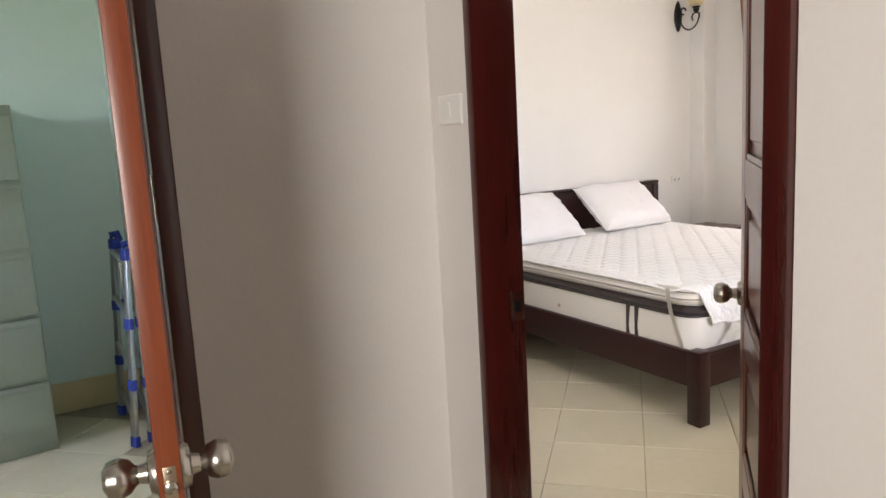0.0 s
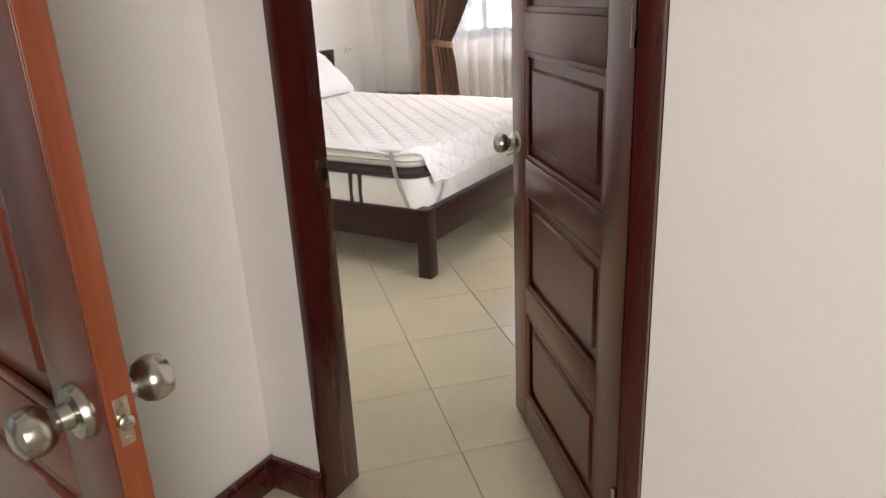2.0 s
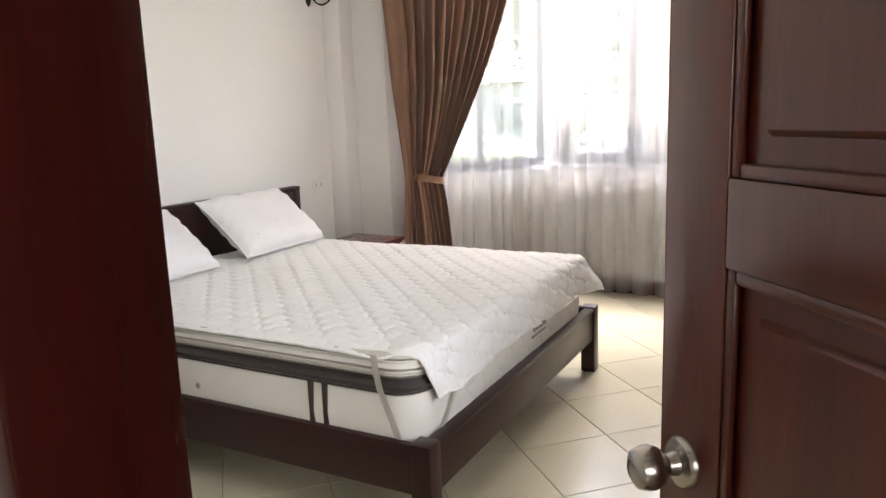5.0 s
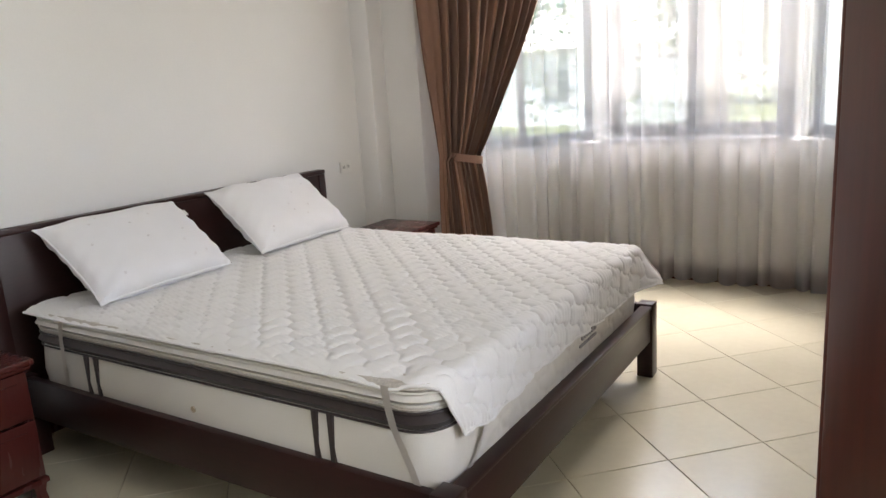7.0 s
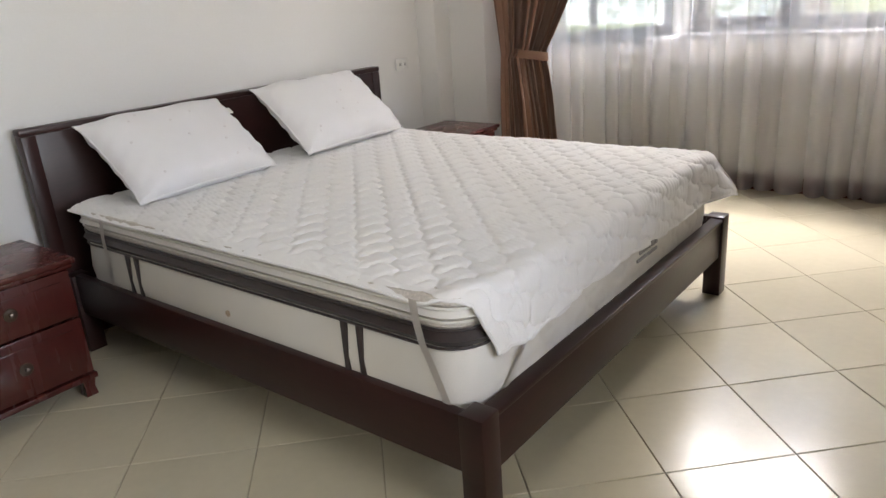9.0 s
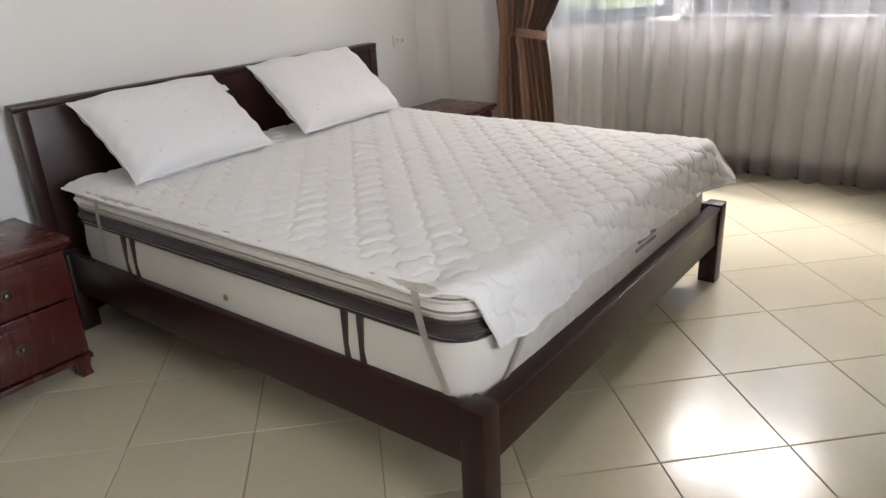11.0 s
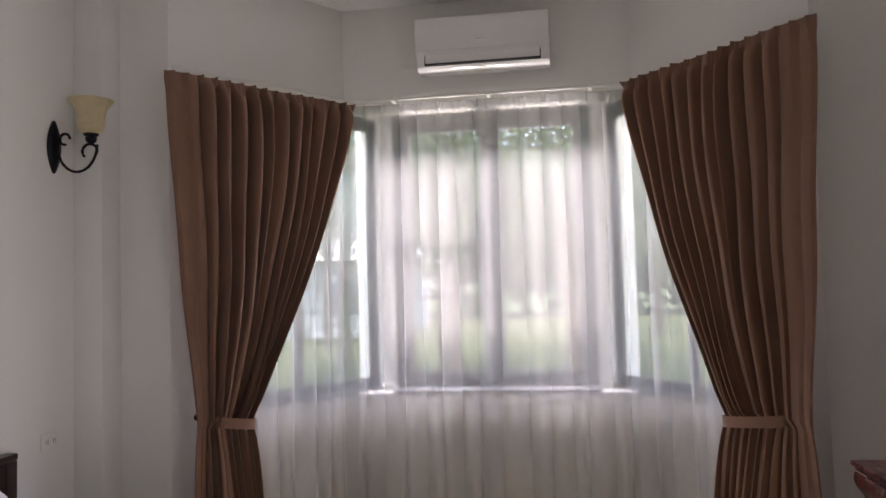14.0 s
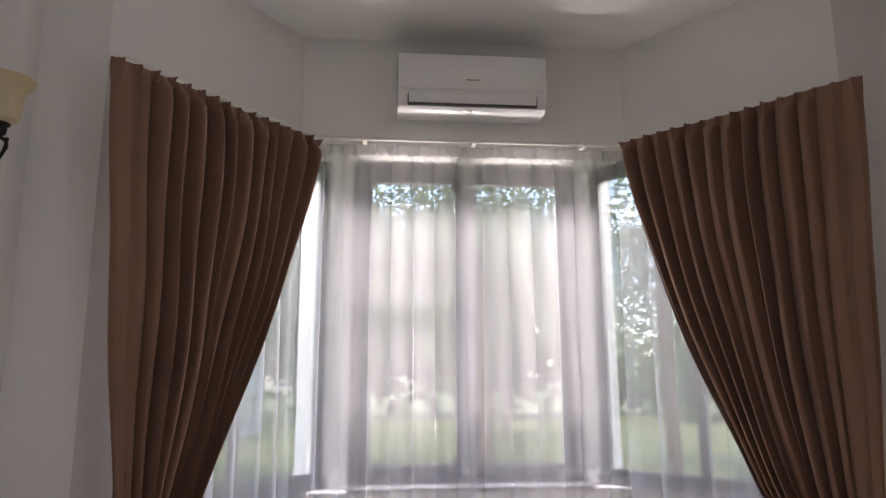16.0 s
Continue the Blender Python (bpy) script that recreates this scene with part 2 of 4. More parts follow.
# bedroom
structure("wall_north", B(1.19, 4.445, -0.05, 5.55, 4.62, TOP), PAINT, "white painted bedroom wall behind the bed")
structure("pipe_chase", B(5.18, 4.293, 0, 5.34, 4.446, TOP, bevel=0.006), PAINT, "white painted boxed chase in the wall corner")
bm = B(5.337, 4.025, -0.05, 5.50, 4.445, TOP); structure("wall_east_north", bm, PAINT, "white painted return wall beside the bay")
bm = B(5.344, 0.50, -0.05, 5.50, 0.935, TOP); structure("wall_east_south", bm, PAINT, "white painted return wall beside the bay")
# the opening in this wall is unseen, added to hold the south fill lamp
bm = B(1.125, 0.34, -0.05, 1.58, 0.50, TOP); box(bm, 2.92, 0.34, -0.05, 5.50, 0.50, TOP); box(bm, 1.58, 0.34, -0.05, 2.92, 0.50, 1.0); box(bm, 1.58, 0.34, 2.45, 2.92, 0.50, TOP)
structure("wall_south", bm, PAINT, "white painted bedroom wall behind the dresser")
bm = B(1.06, 1.594, -0.05, 1.125, 4.62, TOP); box(bm, 1.06, -2.6, -0.05, 1.125, 0.716, TOP); box(bm, 1.06, 0.716, 2.12, 1.125, 1.594, TOP)
structure("wall_west_hall_side", bm, PAINT_HALL, "off-white plastered hall wall round the bedroom door")
bm = B(1.125, 1.615, -0.05, 1.19, 4.445, TOP); box(bm, 1.125, 0.50, -0.05, 1.19, 0.716, TOP); box(bm, 1.125, 0.716, 2.12, 1.19, 1.615, TOP)
structure("wall_west_room_side", bm, PAINT, "white painted bedroom wall round the door")

# bay: three facets, each with a window
WALL_T = 0.22
WIN_Z0, WIN_Z1 = 0.955, 2.66
M_F = Matrix.Translation((6.2, 1.613, 0)) @ Matrix.Rotation(radians(90), 4, "Z")
bm = bmesh.new(); M_L = wall_run(bm, (6.42, 3.177), (5.337, 4.025), WALL_T, (0.03, 1.20, WIN_Z0, WIN_Z1)); structure("wall_bay_left", bm, PAINT, "white painted bay wall with a window")
bm = bmesh.new(); M_R = wall_run(bm, (5.344, 0.935), (6.42, 1.787), WALL_T, (0.173, 1.343, WIN_Z0, WIN_Z1)); structure("wall_bay_right", bm, PAINT, "white painted bay wall with a window")
# the front: a parapet, a deep lintel, and slim piers either side of the set-back window
bm = B(6.2, 1.615, -0.05, 6.418, 3.347, WIN_Z0); box(bm, 6.2, 1.613, WIN_Z1, 6.418, 3.349, TOP)
structure("wall_bay_front", bm, PAINT, "white painted bay wall with a double window")
structure("wall_bay_pier_1", B(6.345, 3.083, WIN_Z0, 6.415, 3.178, WIN_Z1), PAINT, "slim white pier beside the window")
structure("wall_bay_pier_2", B(6.345, 1.786, WIN_Z0, 6.415, 1.853, WIN_Z1), PAINT, "slim white pier beside the window")

# hall and store room
bm = B(-2.3, 1.81, -0.05, -0.57, 1.87, TOP); box(bm, 0.361, 1.81, -0.05, 1.06, 1.87, TOP); box(bm, -0.57, 1.81, 2.12, 0.361, 1.87, TOP)
structure("wall_hall_north", bm, PAINT_HALL, "off-white plastered hall wall beside the store room door")
bm = B(-2.3, 1.87, -0.05, -0.57, 1.93, TOP); box(bm, 0.361, 1.87, -0.05, 0.60, 1.93, TOP); box(bm, -0.57, 1.87, 2.12, 0.361, 1.93, TOP)
structure("wall_store_south", bm, MINT, "mint green store room wall")
structure("wall_store_north", B(-2.3, 4.47, -0.05, 0.60, 4.62, TOP), MINT, "mint green store room wall")
structure("wall_store_east", B(0.53, 1.93, -0.05, 0.65, 4.47, TOP), MINT, "mint green store room wall")
bm = bmesh.new(); wall_run(bm, (-2.3, 4.62), (-2.3, -2.6), 0.15, (0.85, 2.0, 1.1, 2.4)); structure("wall_house_west", bm, PAINT_HALL, "plain outer wall")
bm = B(-2.3, -2.75, -0.05, 1.12, -2.6, TOP); structure("wall_hall_south", bm, PAINT_HALL, "plain hall wall")
structure("ceiling", B(-2.45, -2.75, TOP, 6.6, 4.75, TOP + 0.15), CEIL, "white painted flat ceiling")

# skirtings
sk = bmesh.new()
for x0, y0, x1, y1 in ((1.19, 4.425, 5.18, 4.445), (1.19, 1.665, 1.21, 4.425), (1.21, 0.50, 5.324, 0.52), (5.324, 0.52, 5.344, 0.93), (5.317, 4.03, 5.337, 4.293)):
    box(sk, x0, y0, 0, x1, y1, 0.10, bevel=0.004)
for m_, L in ((M_F, 1.736),):
    box(sk, 0, 0, 0, L, 0.02, 0.10, bevel=0.004, m=m_)
structure("baseboard", sk, WOOD, "dark red wooden baseboard of the bedroom")
sk = bmesh.new()
box(sk, 0.365, 1.785, 0, 1.06, 1.81, 0.082, bevel=0.004); box(sk, 0.365, 1.791, 0.082, 1.06, 1.81, 0.10, bevel=0.006)
box(sk, 1.035, 1.618, 0, 1.06, 1.785, 0.082, bevel=0.004); box(sk, 1.041, 1.618, 0.082, 1.06, 1.791, 0.10, bevel=0.006)
box(sk, 1.035, -2.6, 0, 1.06, 0.72, 0.10, bevel=0.006)
structure("baseboard_hall", sk, WOOD, "dark red moulded wooden baseboard of the hall")
sk = B(-2.3, 4.455, 0, 0.53, 4.47, 0.17); box(sk, 0.515, 1.93, 0, 0.53, 4.455, 0.17)
structure("skirting_store", sk, SKIRT_TILE, "yellow tiled skirting of the store room")

# floors: a grout bed with square tiles laid on the diagonal
floor = structure("floor", box(B(-2.3, -2.6, -0.06, 1.125, 4.5, -0.004), 1.125, 0.42, -0.06, 6.2, 4.5, -0.004), GROUT, "cream glazed tiles laid diagonally with thin joints")


# ---------------------------------------------------------------- doors
def door_leaf(parent_m, width, height, name, label, wood, edge, knob_z, thick=0.04):
    """A four-panel leaf; hinge line at the origin, leaf along +x, its faces at y = 0 and -thick."""
    root = thing(name, label, "door", parent_m)
    tagged(root, kind="structure")
    st = 0.130
    zs = [(0.115, 0.41), (0.50, 0.80), (0.90, 1.20), (1.30, height - 0.12)]
    body = bmesh.new()
    box(body, 0, -thick, 0, st, 0, height, bevel=0.002)
    box(body, width - st, -thick, 0, width - 0.004, 0, height, bevel=0.002)
    rails = [0.0] + [z for p in zs for z in p] + [height]
    for a, b in zip(rails[0::2], rails[1::2]):
        box(body, st, -thick, a, width - st, 0, b, bevel=0.002)
    part("stiles_and_rails", body, wood, root)
    part("lock_edge", B(width - 0.004, -thick + 0.001, 0.001, width, -0.001, height - 0.001, bevel=0.001), edge, root, "orange-red varnished lock edge")
    x0, x1 = st, width - st
    for a, b in zs:
        p = bmesh.new()
        box(p, x0, -thick + 0.014, a, x1, -0.014, b)
        box(p, x0 + 0.045, -thick + 0.006, a + 0.045, x1 - 0.045, -0.006, b - 0.045, bevel=0.007, seg=1)
        for s in (0, 1):
            ya, yb = (-0.012, -0.002) if s == 0 else (-thick + 0.002, -thick + 0.012)
            box(p, x0, ya, a, x0 + 0.016, yb, b, bevel=0.004); box(p, x1 - 0.016, ya, a, x1, yb, b, bevel=0.004)
            box(p, x0 + 0.016, ya, a, x1 - 0.016, yb, a + 0.016, bevel=0.004); box(p, x0 + 0.016, ya, b - 0.016, x1 - 0.016, yb, b, bevel=0.004)
        part("panel", p, wood, root)
    for side in (0, 1):
        m = Matrix.Translation((width - 0.062, 0 if side == 0 else -thick, knob_z)) @ Matrix.Rotation(radians(-90 if side == 0 else 90), 4, "X")
        k = bmesh.new()
        lathe(k, [(0.034, 0), (0.034, 0.004), (0.030, 0.011), (0.016, 0.014), (0.013, 0.026), (0.015, 0.030), (0.024, 0.037), (0.0285, 0.048), (0.0285, 0.056), (0.025, 0.067), (0.014, 0.073), (0.004, 0.0735)], 28, m)
        part("knob", k, STEEL, root, "brushed steel ball knob")
    part("latch_plate", B(width - 0.001, -thick + 0.008, knob_z - 0.029, width + 0.0015, -0.008, knob_z + 0.029, bevel=0.002), BRASS, root, "worn brass latch plate")
    lt = bmesh.new()
    lathe(lt, [(0.009, 0), (0.009, 0.008), (0.006, 0.010)], 16, Matrix.Translation((width, -thick / 2, knob_z)) @ Matrix.Rotation(radians(90), 4, "Y"))
    for dz in (-0.021, 0.021):
        lathe(lt, [(0.0035, 0), (0.0035, 0.0025), (0.002, 0.003)], 10, Matrix.Translation((width, -thick / 2, knob_z + dz)) @ Matrix.Rotation(radians(90), 4, "Y"))
    part("latch", lt, STEEL, root)
    for z in (0.24, 1.30, 1.84):
        h = bmesh.new()
        lathe(h, [(0.006, -0.05), (0.006, 0.05)], 10, Matrix.Translation((-0.004, 0.006, z)))
        box(h, -0.001, -thick + 0.004, z - 0.05, 0.001, -0.002, z + 0.05)
        part("hinge", h, STEEL, root)
    return root


bed_door = door_leaf(pose(1.126, 0.789, 0.008, 0, 0, 40.9), 0.825, 2.06, "door_1", "dark red-brown four-panel wooden bedroom door, half open", DOORWOOD, DOORWOOD, 0.935)
store_door = door_leaf(pose(0.310, 1.800, 0.008, 0, 0, -98.7), 0.759, 2.06, "door_2", "dark wooden store room door with orange-red edge, open", DOORWOOD, ORANGE, 0.945, thick=0.033)


def door_frame(name, a, b, y0, y1, axis, label, wa=0.073, wb=0.073, inset=0.0):
    """Posts and head of a frame: a, b the clear opening along the wall; y0, y1 its depth."""
    root = tagged(thing(name, label, "door frame"), kind="structure")

    def bx(u0, v0, z0, u1, v1, z1):
        return B(u0, v0, z0, u1, v1, z1, bevel=0.004) if axis == "x" else B(v0, u0, z0, v1, u1, z1, bevel=0.004)
    part("post", bx(a - wa, y0, 0, a, y1, 2.12), JAMB, root)
    part("post", bx(b, y0 + inset, 0, b + wb, y1, 2.12), JAMB, root)
    part("head", bx(a, y0, 2.075, b, y1, 2.12), JAMB, root)
    return root


f1 = door_frame("door_frame_1", 0.764, 1.590, 1.045, 1.195, "y", "dark red lacquered wooden frame of the bedroom door", wa=0.046, wb=0.030, inset=0.012)
for z in (0.24, 1.335, 1.84):
    part("hinge_plate", B(1.066, 0.7635, z - 0.05, 1.118, 0.7665, z + 0.05, bevel=0.001), STEEL, f1, "dull steel hinge plate")
part("strike_plate", B(1.150, 1.587, 0.905, 1.188, 1.5905, 0.985, bevel=0.001), STEEL, f1, "steel strike plate")
part("strike_hole", B(1.160, 1.586, 0.930, 1.178, 1.5885, 0.960), DARKMETAL, f1)
f2 = door_frame("door_frame_2", -0.50, 0.314, 1.795, 1.945, "x", "dark red lacquered wooden frame of the store room door", wb=0.049)


# ---------------------------------------------------------------- windows
def window(name, m, u0, u1, casements, label, bars=(), d0=-0.215, d1=-0.155, fw=0.05):
    """A window in a wall's opening: the fixed frame, casements (u0, u1) each with its own frame and pane, and horizontal bars in the first."""
    root = tagged(thing(name, label, "window", m), kind="structure")
    f = bmesh.new()
    box(f, u0, d0, WIN_Z0, u0 + fw, d1, WIN_Z1, bevel=0.004); box(f, u1 - fw, d0, WIN_Z0, u1, d1, WIN_Z1, bevel=0.004)
    box(f, u0 + fw, d0, WIN_Z0, u1 - fw, d1, WIN_Z0 + 0.05, bevel=0.004); box(f, u0 + fw, d0, WIN_Z1 - 0.05, u1 - fw, d1, WIN_Z1, bevel=0.004)
    part("window_frame", f, FRAME, root)
    for a, b in casements:
        c = bmesh.new()
        e0, e1 = d0 + 0.01, d1 - 0.01
        z0, z1, w = WIN_Z0 + 0.052, WIN_Z1 - 0.052, (0.055 if bars else 0.022)
        box(c, a, e0, z0, a + w, e1, z1, bevel=0.004); box(c, b - w, e0, z0, b, e1, z1, bevel=0.004)
        box(c, a + w, e0, z0, b - w, e1, z0 + w, bevel=0.004); box(c, a + w, e0, z1 - w, b - w, e1, z1, bevel=0.004)
        cas = part("casement", c, FRAME, root)
        p = part("pane", B(a + w - 0.005, (d0 + d1) / 2 - 0.002, z0 + w - 0.005, b - w + 0.005, (d0 + d1) / 2 + 0.002, z1 - w + 0.005), glass, cas, "clear glass pane")
        p.visible_shadow = False
    if bars:
        a, b = bars[0]
        for z in bars[1:]:
            part("glazing_bar", B(a, -0.182, z - 0.012, b, -0.166, z + 0.012, bevel=0.003), DARKMETAL, root)
    part("window_sill", B(u0 + 0.003, d1 + 0.005, WIN_Z0 - 0.001, u1 - 0.003, 0.02, WIN_Z0 + 0.018, bevel=0.005), SILL, root, "painted window sill")
    return root


w_f = window("window_1", M_F, 0.24, 1.47, [(0.292, 0.853), (0.857, 1.418)], "grey-framed double casement window with two glazing bars", bars=((0.912, 1.363), 2.09, 1.52))
for z0, z1 in ((2.50, 2.66), (0.955, 1.10)):
    part("bolt", B(0.88, -0.165, z0, 0.93, -0.145, z1, bevel=0.004), DARKMETAL, w_f, "black slide bolt")
window("window_2", M_L, 0.03, 1.20, [(0.055, 0.60), (0.604, 1.172)], "grey-framed bay window behind the sheer curtain", d0=-0.075, d1=-0.025, fw=0.022)
window("window_3", M_R, 0.173, 1.343, [(0.198, 0.768), (0.772, 1.318)], "grey-framed bay window behind the sheer curtain", d0=-0.075, d1=-0.025, fw=0.022)


# ---------------------------------------------------------------- curtains
def drape(start, end, side, band, foot, seed, hook, top, label):
    """A brown pleated curtain tied back. start: outer end of the rail; band, foot: its reach along the rail at the tie and at the floor."""
    rnd = random.Random(seed)
    s, e = Vector((*start, 0)), Vector((*end, 0))
    L = (e - s).length
    d = (e - s).normalized()
    nrm = Vector((d.y, -d.x, 0)) * side
    tie = 0.945
    folds = 13
    phase = [rnd.uniform(-1.3, 1.3) for _ in range(folds + 1)]
    amp = [rnd.uniform(0.45, 1.5) for _ in range(folds + 1)]

    def at(u, v):
        z = top + (0.012 - top) * v
        k = u * folds
        i = min(int(k), folds - 1)
        f = k - i
        ph = phase[i] * (1 - f) + phase[i + 1] * f
        am = amp[i] * (1 - f) + amp[i + 1] * f
        swing = math.pi * k + 0.5 * ph * (0.4 + v)
        wave = 1.7 * abs(math.sin(swing)) ** 0.8 - 1.0 + 0.30 * math.sin(2.3 * swing + 3 * ph) * v + 0.16 * math.sin(5.1 * k + 2.4 * z)
        header = max(0.0, 1 - (top - z) / 0.09)
        if z >= tie:
            w = (top - z) / (top - tie)
            wi = w ** 1.42
            lo, hi = 0 + (band[0] - 0) * (w ** 1.3), L + (band[1] - L) * wi
            depth = 0.075 * (1 - w) + 0.052 * w
            off = 0.055 + 0.045 * w ** 1.5
            pinch = max(0.0, 1 - abs(z - tie) / 0.10)
            depth *= 1 - 0.35 * pinch
        else:
            w = (tie - z) / tie
            we = w ** 0.6
            lo, hi = band[0] + (foot[0] - band[0]) * we, band[1] + (foot[1] - band[1]) * we
            depth = 0.028 + 0.022 * w
            off = 0.10 - 0.02 * w
            pinch = max(0.0, 1 - abs(z - tie) / 0.10)
            depth *= 1 - 0.35 * pinch
        # gather: outer fabric lies wider, inner folds crowd together
        uu = u + 0.12 * math.sin(math.pi * u) * (1 - header) * min(1, w)
        a = lo + (hi - lo) * uu + 0.006 * math.sin(4 * math.pi * k / 2 + 1.3) * (1 - header)
        if header > 0:
            pl = abs(((k * 1.2) % 1) - 0.5) * 2
            wave = wave * (1 - header) + header * (0.42 * max(0.0, 1 - 2.2 * pl) - 0.10 + 0.09 * math.cos(6 * math.pi * pl) * (pl < 0.45))
        flat = min(1.0, max(0.0, (u - 0.05) / 0.22))
        wave *= header + (1 - header) * (0.12 + 0.88 * flat * flat * (3 - 2 * flat))
        p = s + d * a + nrm * (off + depth * am * wave + 0.008 * math.sin(7 * z + 9 * u))
        return (p.x, p.y, z)
    root = thing("curtain", label, "curtain", group="tied-back curtains of the bay")
    part("drape", grid(bmesh.new(), 360, 70, at), CURTAIN, root)
    ring = bmesh.new()
    lo_ = band[0] + 0.30 * (band[1] - band[0])
    ca, ra = (lo_ + band[1]) / 2 + 0.01, (band[1] - lo_) / 2 + 0.014

    def tieband(u, v):
        t = 2 * math.pi * u
        drop = 0.022 * math.cos(t)
        p = s + d * (ca + ra * math.cos(t)) + nrm * (0.10 + 0.062 * math.sin(t))
        return (p.x, p.y, tie - 0.032 + 0.052 * v - drop + 0.0)
    grid(ring, 40, 4, tieband)
    part("tieback", ring, CURTAIN, root, "brown fabric tieback band")
    h = Vector(hook)
    hk = tube(bmesh.new(), [h - nrm * 0.06, h, h + d * 0.012 + Vector((0, 0, -0.02)), h + Vector((0, 0, -0.045)), h + d * -0.012 + Vector((0, 0, -0.02)), h + Vector((0, 0, 0.012))], 0.006, 8)
    lathe(hk, [(0.018, 0), (0.018, 0.006), (0.010, 0.010)], 14, Matrix.Translation(h - nrm * 0.068) @ nrm.to_track_quat("Z", "Y").to_matrix().to_4x4())
    part("hook", hk, DARKMETAL, root, "dark metal tieback hook")
    return root


RAIL = [(5.213, 3.965), (6.105, 3.279), (6.105, 1.659), (5.184, 0.930)]
drape((5.187, 3.985), (6.085, 3.290), 1, (0.12, 0.41), (0.10, 0.53), 3, (5.395, 3.885, 0.955), 2.675, "brown pleated curtain tied back at the bay's wall")
drape(RAIL[3], (6.085, 1.643), -1, (0.08, 0.51), (0.05, 0.68), 8, (5.47, 0.985, 0.955), 2.705, "brown pleated curtain tied back beside the dresser")


def rail_point(q, out):
    """A point at length q along the rail, pushed out towards the windows, with the corners rounded."""
    pts = [Vector((*p, 0)) for p in RAIL]
    lens = [(b - a).length for a, b in zip(pts, pts[1:])]

    def raw(x):
        x = min(max(x, 0), sum(lens))
        for a, b, l_ in zip(pts, pts[1:], lens):
            if x <= l_:
                return a + (b - a) * (x / l_)
            x -= l_
        return pts[-1]
    a, b = raw(q - 0.06), raw(q + 0.06)
    d = (b - a).normalized()
    n = Vector((-d.y, d.x, 0))
    return (a + b) / 2 + n * out, n, sum(lens)


TOTAL = rail_point(0.5, 0)[2]


def voile(q0, q1, folds, seed, name, label):
    rnd = random.Random(seed)
    ph = [rnd.uniform(-1.2, 1.2) for _ in range(folds + 2)]
    am = [rnd.uniform(0.45, 1.25) for _ in range(folds + 2)]

    def at(u, v):
        z = 2.675 + (0.018 - 2.675) * v
        k = u * folds
        i = int(k)
        f = k - i
        f = f * f * (3 - 2 * f)
        p_, a_ = ph[i] * (1 - f) + ph[i + 1] * f, am[i] * (1 - f) + am[i + 1] * f
        head = max(0.0, 1 - v / 0.035)
        low = 0.5 + 0.6 * v
        wave = math.sin(2 * math.pi * k + p_ * (0.5 + v)) * a_
        p, n, _ = rail_point(q0 + (q1 - q0) * u + (0.019 * a_ * math.cos(2 * math.pi * k + p_ * (0.5 + v)) + 0.012 * math.sin(math.pi * k + p_) * v) * (1 - head), 0.012)
        p = p + n * (0.050 * low * wave * (1 - 0.6 * head) + 0.010 * math.sin(3.1 * k + 2.0 * z))
        return (p.x, p.y, z + 0.012 * math.sin(1.7 * k) * v * 0.5)
    root = thing("sheer_curtain", label, "curtain", group="sheer curtains of the bay")
    part("voile", grid(bmesh.new(), folds * 18, 26, at), SHEER, root)

    def hd(u, v):
        p, n, _ = rail_point(q0 + (q1 - q0) * u, 0.010)
        pl = abs(((u * folds) % 1) - 0.5) * 2
        p = p - n * (0.012 * max(0, 1 - pl * 4))
        return (p.x, p.y, 2.683 - 0.06 * v)
    part("header_tape", grid(bmesh.new(), folds * 10, 2, hd), SHEER, root, "pinch-pleated header tape")
    return root


voile(0.15, 0.5 * TOTAL - 0.02, 16, 5, "sheer_curtain", "white sheer voile curtain hanging to the floor")
voile(0.5 * TOTAL - 0.10, TOTAL - 0.15, 16, 6, "sheer_curtain", "white sheer voile curtain hanging to the floor")
rl = thing("curtain_rail", "white curtain rail following the bay", "curtain rail")
part("rail", tube(bmesh.new(), [(*rail_point(i / 60 * TOTAL, 0.0)[0].xy, 2.712) for i in range(61)], 0.011, 8), PLASTIC, rl)
for y in (3.02, 2.45, 1.86):
    part("bracket", B(6.09, y - 0.012, 2.70, 6.20, y + 0.012, 2.73, bevel=0.003), PLASTIC, rl)


# ---------------------------------------------------------------- bed
bed = thing("bed_frame", "dark brown wooden double bed frame with plain headboard", "bed", pose(0, 0, 0))
BX0, BX1, BY0, BY1 = 2.628, 4.495, 2.203, 4.33
for x0, x1 in ((BX0, BX0 + 0.075), (BX1 - 0.075, BX1)):
    part("leg", B(x0, BY0, 0, x1, BY0 + 0.075, 0.362, bevel=0.005), BEDWOOD, bed)
    part("leg", B(x0, BY1 - 0.075, 0, x1, BY1 - 0.002, 0.345, bevel=0.005), BEDWOOD, bed)
part("side_rail", B(BX0 + 0.012, BY0 + 0.075, 0.180, BX0 + 0.045, BY1 - 0.075, 0.352, bevel=0.005), BEDWOOD, bed)
part("side_rail", B(BX1 - 0.045, BY0 + 0.075, 0.180, BX1 - 0.012, BY1 - 0.075, 0.352, bevel=0.005), BEDWOOD, bed)
fr = B(BX0 + 0.075, BY0 + 0.010, 0.180, BX1 - 0.075, BY0 + 0.045, 0.345, bevel=0.005); box(fr, BX0 + 0.075, BY0 + 0.003, 0.338, BX1 - 0.075, BY0 + 0.055, 0.354, bevel=0.004)
part("foot_rail", fr, BEDWOOD, bed)
hb = B(2.605, BY1, 0.10, 4.655, BY1 + 0.045, 0.935, bevel=0.006)
